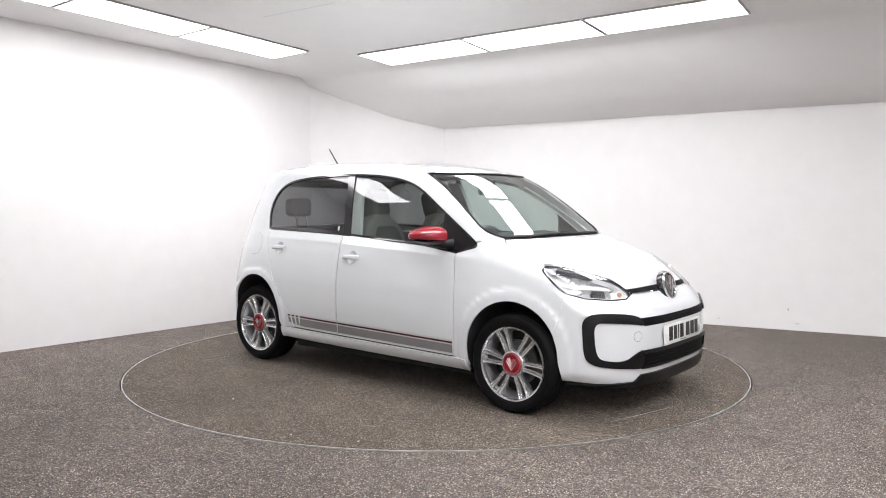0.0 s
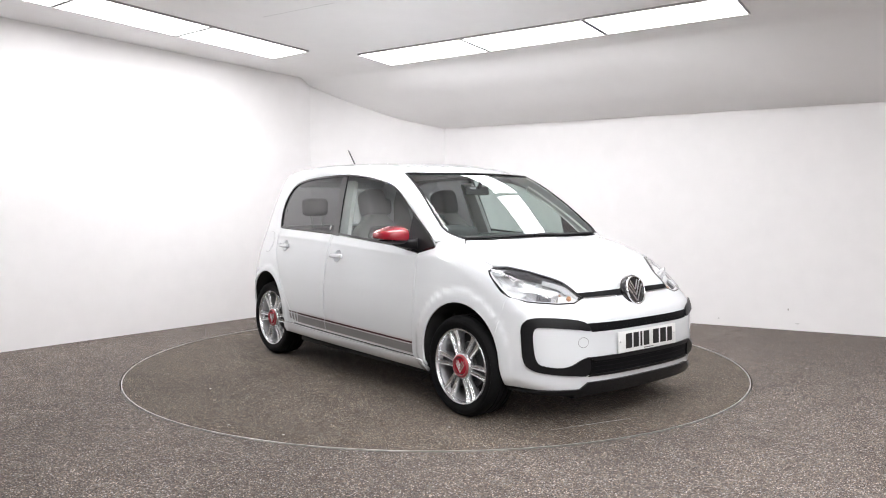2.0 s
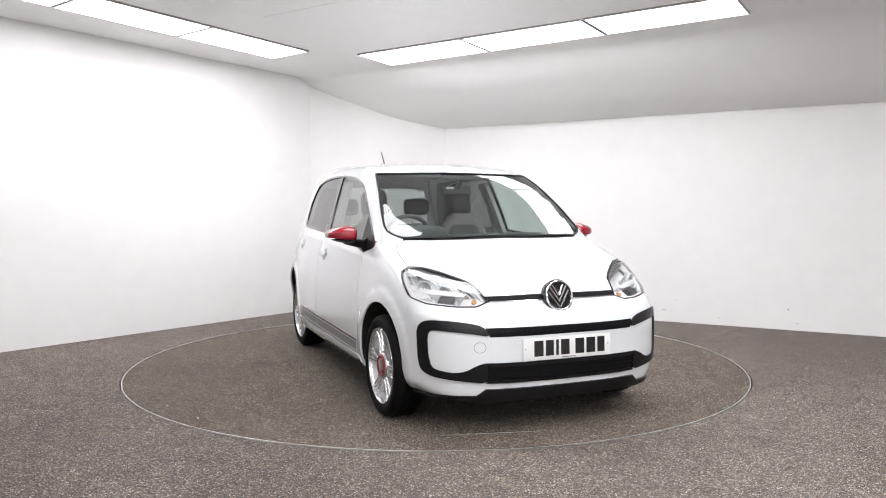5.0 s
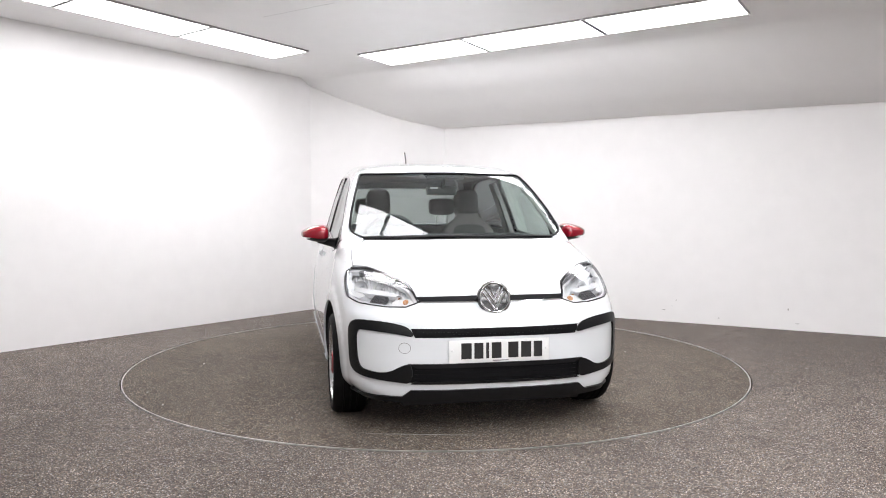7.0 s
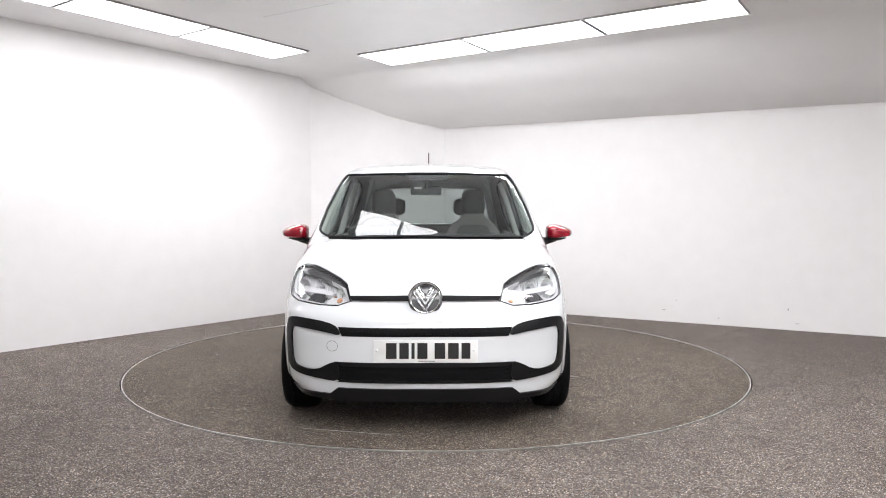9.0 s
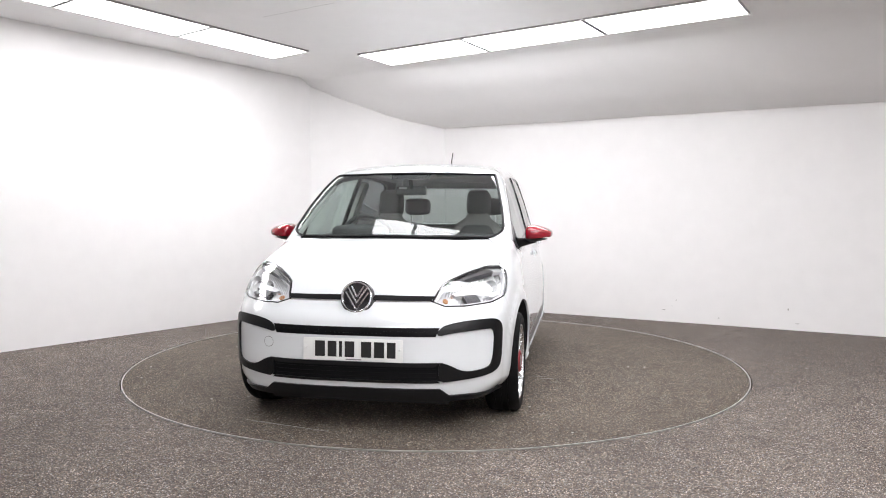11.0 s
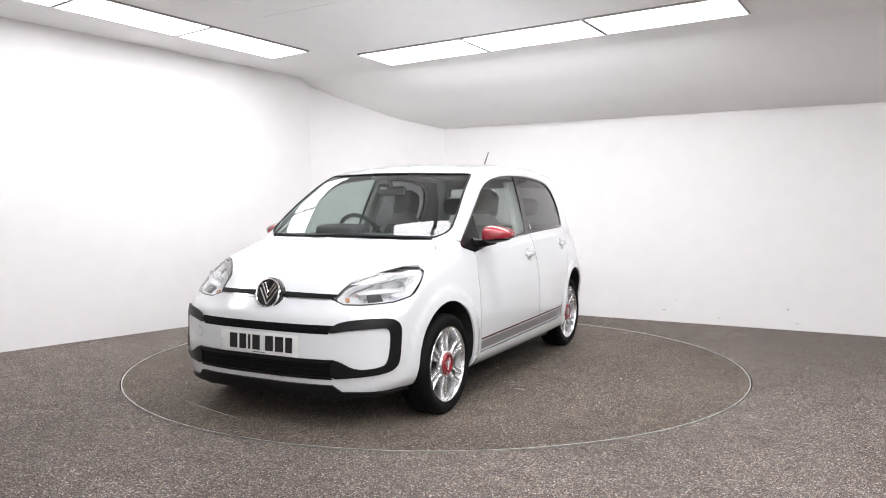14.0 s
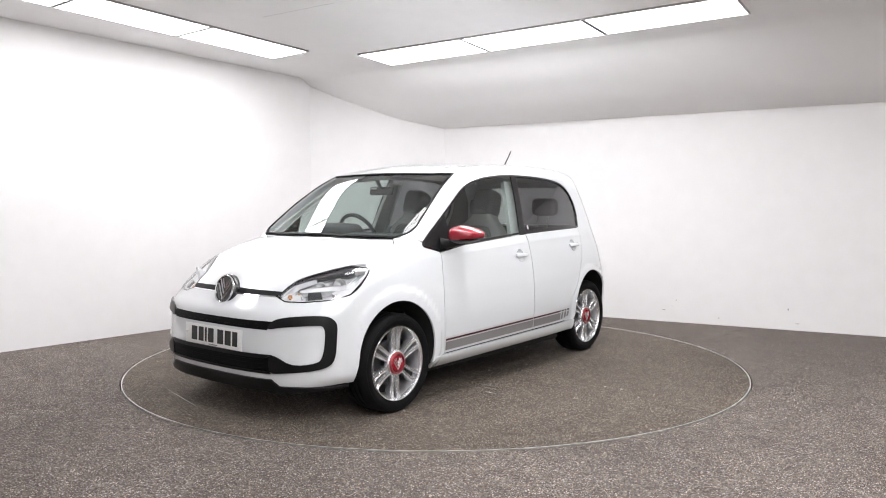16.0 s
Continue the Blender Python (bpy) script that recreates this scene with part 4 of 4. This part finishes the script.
def build_wheel(car, x, s):
    wheel = new("wheel")
    wheel.parent = car
    face = .822 if x > 0 else .728
    out = Matrix.Translation((x, s * (face - .092), HUB_Z)) @ (Matrix() if s > 0 else Matrix.Rotation(math.pi, 4, "Z"))
    wheel.matrix_local = out
    bm = bmesh.new()
    lathe(bm, [(.214 + (r - .196) * .788, h) for r, h in [(.196, -.084), (.215, -.094), (.252, -.096), (.279, -.084), (.289, -.070), (.2925, -.056), (.2925, -.042), (.286, -.040), (.286, -.034), (.2925, -.032), (.2925, -.003), (.286, -.002), (.286, .003),
               (.2925, .005), (.2925, .032), (.286, .034), (.286, .040), (.2925, .042), (.2925, .056), (.289, .070), (.279, .084), (.262, .0935), (.259, .0925), (.250, .0955), (.232, .0955), (.229, .0940), (.214, .0925), (.205, .088), (.199, .082)]], 88)
    bmesh.ops.recalc_face_normals(bm, faces=bm.faces)
    part("tyre", bm, RUBBER, wheel, "black tyre")
    bm = bmesh.new()
    lathe(bm, [(.213, .080), (.2175, .087), (.2155, .0905), (.2095, .0885), (.205, .080), (.2025, .068)], 88)
    bmesh.ops.recalc_face_normals(bm, faces=bm.faces)
    bmesh.ops.reverse_faces(bm, faces=bm.faces)
    part("rim", bm, ALLOY, wheel, "silver alloy rim")
    bm = bmesh.new()
    lathe(bm, [(.2025, .0682), (.198, .058), (.190, .03), (.186, .0), (.184, -.075)], 64)
    bmesh.ops.recalc_face_normals(bm, faces=bm.faces)
    bmesh.ops.reverse_faces(bm, faces=bm.faces)
    part("rim_barrel", bm, RIM_BARREL, wheel, "grey silver inner rim barrel")
    first = (6.5 if s < 0 else 32) if x > 0 else (57 if s < 0 else 31)
    for k in range(6):
        a = radians(first + 60 * k)
        bm = bmesh.new()
        # two broad ridged bars with a sunk web between them
        for side in (-1, 1):
            rows = []
            for r, h in ((.060, .070), (.085, .074), (.12, .070), (.16, .069), (.188, .074), (.206, .082)):
                t = (r - .060) / .146
                c, w = side * (.0150 + .0135 * t), .0105 + .0055 * t
                rows.append([bm.verts.new((r, h + dh, c + k2 * w)) for k2, dh in ((-1.05, -.045), (-1, -.006), (-.75, 0), (-.2, -.001), (.05, -.0065), (.3, -.001), (.75, 0), (1, -.006), (1.05, -.045))])
            for p, q in zip(rows, rows[1:]):
                for i in range(8):
                    bm.faces.new((p[i], p[i + 1], q[i + 1], q[i]))
        bmesh.ops.rotate(bm, cent=(0, 0, 0), matrix=Matrix.Rotation(-a, 3, "Y"), verts=bm.verts)
        bmesh.ops.recalc_face_normals(bm, faces=bm.faces)
        spoke = part("spoke", bm, ALLOY, wheel, "silver twin-bar spoke")
        bm = bmesh.new()
        rows = [[bm.verts.new((r, h, k2 * w)) for k2 in (-1, 1)] for r, h, w in ((.060, .052, .012), (.12, .044, .016), (.197, .048, .022))]
        for p, q in zip(rows, rows[1:]):
            bm.faces.new((p[0], p[1], q[1], q[0]))
        bmesh.ops.rotate(bm, cent=(0, 0, 0), matrix=Matrix.Rotation(-a, 3, "Y"), verts=bm.verts)
        part("spoke_web", bm, BARREL, spoke, "dark sunk web between the bars", smooth=False)
    bm = bmesh.new()
    lathe(bm, [(.0001, .086), (.044, .086), (.0465, .083), (.047, .079)], 48)
    part("hub_cap", bm, RED_PAINT, wheel, "red wheel centre cap")
    bm = bmesh.new()
    lathe(bm, [(.047, .079), (.052, .079)], 48)
    part("cap_groove", bm, DARK_RED, wheel, "dark red groove round the cap")
    bm = bmesh.new()
    lathe(bm, [(.052, .079), (.0530, .088), (.058, .0895), (.064, .086), (.067, .079)], 48)
    part("cap_ring", bm, CAP_RING, wheel, "glossy red ring round the cap")
    bm = bmesh.new()
    lathe(bm, [(.067, .080), (.072, .079), (.078, .072), (.080, .050)], 48)
    part("hub_collar", bm, ALLOY, wheel, "silver collar round the hub")
    aim = Matrix(((1, 0, 0), (0, 0, 1), (0, 1, 0))).to_4x4()
    part("cap_bars", badge_bars(bmesh.new(), .041, .0862, .0052, aim), CAP_SILVER, wheel, "slanted silver bars", smooth=False)
    bm = bmesh.new()
    lathe(bm, [(.0001, .035), (.07, .035), (.072, .018), (.132, .018), (.132, .002), (.07, .0)], 48)
    part("brake_disc", bm, BARREL, wheel, "dark steel brake disc")
    bm = bmesh.new()
    lathe(bm, [(.0001, -.02), (.185, -.02)], 32)
    part("brake_shield", bm, GAP, wheel, "dark shield behind the brake")


def blob(bm, centre, size, power=.55, rings=14, steps=28, shape=None):
    """A rounded box: a ball pushed out towards its corners."""
    def sg(v):
        return math.copysign(abs(v) ** power, v)
    grid = []
    for i in range(rings + 1):
        t = -math.pi / 2 + math.pi * i / rings
        row = []
        for j in range(steps):
            a = 2 * math.pi * j / steps
            p = Vector((sg(math.cos(t)) * sg(math.cos(a)), sg(math.cos(t)) * sg(math.sin(a)), sg(math.sin(t))))
            if shape:
                p = shape(p)
            row.append(bm.verts.new((centre[0] + p.x * size[0] / 2, centre[1] + p.y * size[1] / 2, centre[2] + p.z * size[2] / 2)))
        grid.append(row)
    for a, b in zip(grid, grid[1:]):
        for j in range(steps):
            bm.faces.new((a[j], a[(j + 1) % steps], b[(j + 1) % steps], b[j]))
    bmesh.ops.remove_doubles(bm, verts=bm.verts, dist=1e-5)
    bmesh.ops.recalc_face_normals(bm, faces=bm.faces)
    return bm


def door_mirror(car, s):
    base = new("door_mirror")
    base.parent = car

    def shape(p):
        t = (p.y * s + 1) / 2                       # 0 at the door, 1 at the tip
        k = 1 - .58 * t ** 1.8
        return Vector((max(p.x, -.86) * (1 - .25 * t) - .32 * t * t + .1, p.y, (p.z * k + .05 * (1 - t)) * (1 - .22 * max(0, p.x) ** 2)))
    bm = blob(bmesh.new(), (.612, s * .882, .998), (.235, .176, .124), .62, 20, 36, shape)
    low = bm.copy()
    for m, keep in ((bm, 1), (low, -1)):
        cut = bmesh.ops.bisect_plane(m, geom=[*m.verts, *m.edges, *m.faces], plane_co=(.61, s * .88, .972 if keep > 0 else .9685), plane_no=(0, s * -.08, keep), clear_inner=True)
    part("mirror_cap", bm, RED_PAINT, base, "glossy red mirror cap")
    part("mirror_underside", low, BLACK, base, "black mirror underside")
    bm = bmesh.new()
    tube(bm, [(.60, s * .855, .955), (.635, s * .80, .945), (.68, s * .757, .94), (.70, s * .735, .94)], [.019, .024, .032, .040], 12, 1.0)
    part("mirror_arm", bm, BLACK, base, "black mirror arm")
    bm = bmesh.new()
    box(bm, (.004, .085, .058), (.540, s * .862, 1.0), .0015, Matrix.Rotation(s * radians(12), 3, "Z"))
    part("mirror_glass", bm, CHROME, base, "mirror glass")


def seat(car, y):
    base = new("front_seat")
    base.parent = car
    lean = Matrix.Rotation(radians(-16), 4, "Y")
    bm = blob(bmesh.new(), (.08, y, .46), (.52, .47, .20), .45)
    part("seat_cushion", bm, SEAT_PALE, base, "pale grey seat cushion")

    def taper(p):
        t = (p.z + 1) / 2
        u = min(1, max(0, (t - .68) / .16))
        k = 1 - .60 * u * u * (3 - 2 * u)
        return Vector((p.x, p.y * k, p.z))
    bm = blob(bmesh.new(), (0, 0, .395), (.16, .42, .87), .5, 26, 32, taper)
    bmesh.ops.transform(bm, matrix=Matrix.Translation((-.13, y, .44)) @ lean, verts=bm.verts)
    part("backrest", bm, SEAT_PALE, base, "pale grey seat back")
    bm = blob(bmesh.new(), (.010, 0, .775), (.175, .182, .215), .5)
    bmesh.ops.transform(bm, matrix=Matrix.Translation((-.13, y, .44)) @ lean, verts=bm.verts)
    part("headrest", bm, SEAT_DARK, base, "dark grey integral headrest")
    bm = blob(bmesh.new(), (.035, 0, .33), (.12, .31, .57), .5)
    bmesh.ops.transform(bm, matrix=Matrix.Translation((-.13, y, .44)) @ lean, verts=bm.verts)
    part("seat_panel", bm, SEAT_DARK, base, "dark grey seat centre panel")


def build_cabin(car):
    seat(car, -.35), seat(car, .35)
    bench = new("rear_bench")
    bench.parent = car
    part("bench_cushion", blob(bmesh.new(), (-.72, 0, .50), (.46, 1.16, .20), .4), SEAT_DARK, bench, "dark grey rear seat cushion")
    bm = blob(bmesh.new(), (0, 0, .27), (.15, 1.16, .56), .4)
    bmesh.ops.transform(bm, matrix=Matrix.Translation((-.98, 0, .47)) @ Matrix.Rotation(radians(-20), 4, "Y"), verts=bm.verts)
    part("bench_back", bm, SEAT_DARK, bench, "dark grey rear seat back")
    for y in (-.33, .33):
        bm = blob(bmesh.new(), (-1.20, y, 1.16), (.09, .23, .15), .5)
        part("rear_headrest", bm, SEAT_DARK, bench, "dark grey rear headrest")
        for k in (-.05, .05):
            bm = bmesh.new()
            tube(bm, [(-1.14, y + k, .96), (-1.19, y + k, 1.13)], .006)
            part("headrest_post", bm, STEEL, bench, "thin steel headrest post")
    # dashboard
    dash = new("dashboard")
    dash.parent = car
    bm = bmesh.new()
    box(bm, (.46, 1.26, .20), (.72, 0, .875), .05, Matrix.Rotation(radians(5), 3, "Y"), 4)
    part("dash_top", bm, DASH, dash, "dark grey dashboard")
    bm = blob(bmesh.new(), (.56, -.35, .985), (.26, .36, .13), .5)
    part("instrument_hood", bm, DASH, dash, "dark instrument hood")
    for y in (-.56, .56):
        bm = bmesh.new()
        lathe(bm, [(.0001, .01), (.035, .01), (.042, .0)], 20, "y", Matrix.Translation((.48, y, .90)) @ Matrix.Rotation(radians(90), 4, "Z"))
        part("air_vent", bm, GLOSS_BLACK, dash, "round black air vent")
    wheel = new("steering_wheel")
    wheel.parent = car
    aim = Matrix.Translation((.335, -.35, .945)) @ Matrix.Rotation(radians(-66), 4, "Y")
    wheel.matrix_local = aim
    bm = bmesh.new()
    steps, sides = 40, 10
    ring = [[bm.verts.new(((.178 + .015 * math.cos(2 * math.pi * k / sides)) * math.cos(2 * math.pi * i / steps), (.178 + .015 * math.cos(2 * math.pi * k / sides)) * math.sin(2 * math.pi * i / steps),
                            .015 * math.sin(2 * math.pi * k / sides))) for k in range(sides)] for i in range(steps)]
    for i in range(steps):
        for k in range(sides):
            bm.faces.new((ring[i][k], ring[i][(k + 1) % sides], ring[(i + 1) % steps][(k + 1) % sides], ring[(i + 1) % steps][k]))
    part("rim_grip", bm, DASH, wheel, "black steering wheel rim")
    part("steering_hub", blob(bmesh.new(), (0, 0, -.01), (.15, .13, .05), .6), DASH, wheel, "dark steering hub")
    for a in (90, 270, 180):
        bm = bmesh.new()
        d = Vector((math.cos(radians(a)), math.sin(radians(a)), 0))
        tube(bm, [d * .05, d * .175], .014, 8, .5)
        part("steering_spoke", bm, DASH, wheel, "dark steering spoke")
    # rear-view mirror on the glass
    bm = bmesh.new()
    box(bm, (.03, .215, .062), (.445, -.010, 1.281), .014, Matrix.Rotation(radians(-12), 3, "Y"), 3)
    view = part("rear_view_mirror", bm, DASH, car, "dark rear-view mirror")
    bm = bmesh.new()
    tube(bm, [(.46, -.005, 1.30), (.50, -.005, 1.362)], .014)
    part("mirror_stalk", bm, DASH, view)
    bm = bmesh.new()
    box(bm, (.002, .055, .013), (.4665, -.066, 1.299), 0, Matrix.Rotation(radians(-12), 3, "Y"))
    part("sticker", bm, PLATE_WHITE, view, "small white sticker")
    # trim inside the shell
    for s in (1, -1):
        card = [(-1.07, .82), (-.95, .69), (-.82, .53), (-.75, .30), (.80, .30), (.80, .88), (.48, .915), (-.215, .96), (-1.08, .985)]
        skin_part("door_card", [dict(outline=card, axis="side", flip=s, step=.08, depth=.055, rim=.03)], TRIM_GREY, car, "grey inner door trim")
        post = [(-.14, .93), (-.235, 1.37), (-.36, 1.37), (-.31, .95)]
        skin_part("pillar_trim", [dict(outline=post, axis="side", flip=s, step=.06, depth=.045, rim=.03)], HEADLINER, car, "pale inner pillar trim")
        post = [(.86, .93), (.62, 1.13), (.50, 1.215), (.34, 1.305), (.38, 1.345), (.56, 1.225), (.75, 1.10), (.95, .97)]
        skin_part("screen_pillar_trim", [dict(outline=post, axis="side", flip=s, step=.05, depth=.035, rim=.015)], HEADLINER, car, "pale windscreen pillar trim")
        post = [(-1.13, .95), (-1.16, 1.11), (-1.15, 1.21), (-1.10, 1.30), (-1.0, 1.36), (-.85, 1.385), (-.3, 1.405), (.2, 1.36), (.2, 1.40), (-.3, 1.43), (-1.2, 1.385), (-1.34, 1.2), (-1.42, .95), (-1.38, .70), (-1.05, .70)]
        skin_part("quarter_trim", [dict(outline=post, axis="side", flip=s, step=.06, depth=.03, rim=.0)], TRIM_GREY, car, "dark grey inner quarter trim")
    roof = half_mirror([(.42, 0), (.38, .40), (.33, .52), (-.4, .54), (-1.25, .48), (-1.36, .44), (-1.38, 0)])
    skin_part("headliner", [dict(outline=roof, axis="top", step=.08, depth=.035, rim=0)], HEADLINER, car, "pale grey headliner")
    for s in (1, -1):
        bm = bmesh.new()
        box(bm, (.14, .30, .012), (.30, s * .30, 1.405), .005, Matrix.Rotation(radians(20), 3, "Y"))
        part("sun_visor", bm, HEADLINER, car, "pale grey sun visor")
    shelf = new("luggage_shelf")
    shelf.parent = car
    bm = bmesh.new()
    box(bm, (.36, 1.04, .02), (-1.36, 0, .93), .006)
    part("shelf_board", bm, SEAT_DARK, shelf, "dark parcel shelf")


def build_small(car):
    # roof aerial
    bm = bmesh.new()
    lathe(bm, [(.0001, .020), (.012, .017), (.020, .004), (.022, -.006)], 18, "z", Matrix.Translation((-1.065, -.005, 1.493)))
    aerial = part("aerial", bm, BLACK, car, "black roof aerial")
    bm = bmesh.new()
    tube(bm, [(-1.073, -.005, 1.505), (-1.13, -.005, 1.575), (-1.18, -.005, 1.640)], [.0055, .0048, .0042], 8)
    part("aerial_rod", bm, BLACK, aerial)
    # wipers lie at the foot of the glass
    for y0, y1 in ((-.10, -.60), (.48, -.06)):
        (a, b, c), n = lay([(1.05 - .17 * y0 * y0, y0), (1.055 - .17 * ((y0 + y1) / 2) ** 2, (y0 + y1) / 2), (1.048 - .17 * y1 * y1, y1)], "top", -.004)
        bm = bmesh.new()
        tube(bm, [a, b, c], .004, 6)
        arm = part("wiper", bm, BLACK, car, "black windscreen wiper")
        bm = bmesh.new()
        tube(bm, [(c[0] + .012, c[1], c[2] - .006), c, (b + c) / 2], [.010, .008, .006], 8)
        part("wiper_arm", bm, BLACK, arm)
    # underside and inner structure; underbody and front tray hang low to deepen the shadow
    bm = bmesh.new()
    box(bm, (2.9, 1.06, .11), (.05, 0, .170), .03)
    part("underbody", bm, GAP, car, "dark underside")
    bm = bmesh.new()
    box(bm, (1.62, 1.40, .065), (0, 0, .168), .02)
    box(bm, (.20, 1.04, .06), (1.60, 0, .225), .02)
    box(bm, (.55, .98, .03), (1.48, 0, .150), .01)
    box(bm, (.22, 1.10, .10), (-1.52, 0, .25), .02)
    part("cabin_floor", bm, GAP, car, "dark cabin floor with a low front tray that shades the ground")
    bm = bmesh.new()
    box(bm, (.62, 1.0, .50), (1.30, 0, .45), .05)
    part("engine_block", bm, GAP, car, "dark engine bay")
    bm = bmesh.new()
    box(bm, (.04, 1.30, .50), (.93, 0, .60), .01)
    part("bulkhead", bm, GAP, car, "dark bulkhead")
    # fuel flap and small window marks
    ring = [(-1.235 + .082 * math.cos(a), .885 + .082 * math.sin(a)) for a in np.linspace(0, 2 * math.pi, 37)[:-1]]
    skin_part("fuel_flap_gap", [dict(outline=ring, axis="side", flip=-1, step=.03, depth=-.0004, rim=0)], TRIM_GREY, car, "fine gap round the fuel flap")
    skin_part("fuel_flap", [dict(outline=grown(ring, .0022), axis="side", flip=-1, step=.03, depth=-.0016, rim=.002)], WHITE, car, "round white fuel flap")
    for s in (1, -1):
        clip = [(-1.082 + .010 * math.cos(a), 1.135 + .013 * math.sin(a)) for a in np.linspace(0, 2 * math.pi, 13)[:-1]]
        skin_part("window_clip", [dict(outline=clip, axis="side", flip=s, step=.02, depth=.002, rim=.004)], GLOSS_BLACK, car, "small black window clip")
        mark = rounded([(-.335, 1.003), (-.315, 1.005), (-.318, 1.04), (-.338, 1.036)])
        skin_part("window_mark", [dict(outline=mark, axis="side", flip=s, step=.02, depth=.004, rim=0)], STRIPE_PALE, car, "small pale window mark")


def build_car():
    car = new("car")
    build_body(car)
    build_nose(car)
    for x in (FRONT_AXLE, REAR_AXLE):
        for s in (1, -1):
            build_wheel(car, x, s)
    door_mirror(car, 1), door_mirror(car, -1)
    build_cabin(car)
    build_small(car)
    car.scale = (CAR_SIZE, CAR_SIZE, CAR_SIZE)
    return tagged(car, "white five-door city car with red mirrors", "car")


build_room()
build_lights()
TURNTABLE = build_turntable()
CAR = build_car()


def motions():
    """The turntable turns evenly and carries the car."""
    turns = [(t / 2, -39.18 - 5.6339 * t / 2) for t in range(33)]
    walk(TURNTABLE, [(t, pose(0, 0, 0, 0, 0, a)) for t, a in turns])
    walk(CAR, [(t, pose(0, -.098, .0197, 0, 0, a) @ pose(.0816, -.064, 0)) for t, a in turns])


motions()
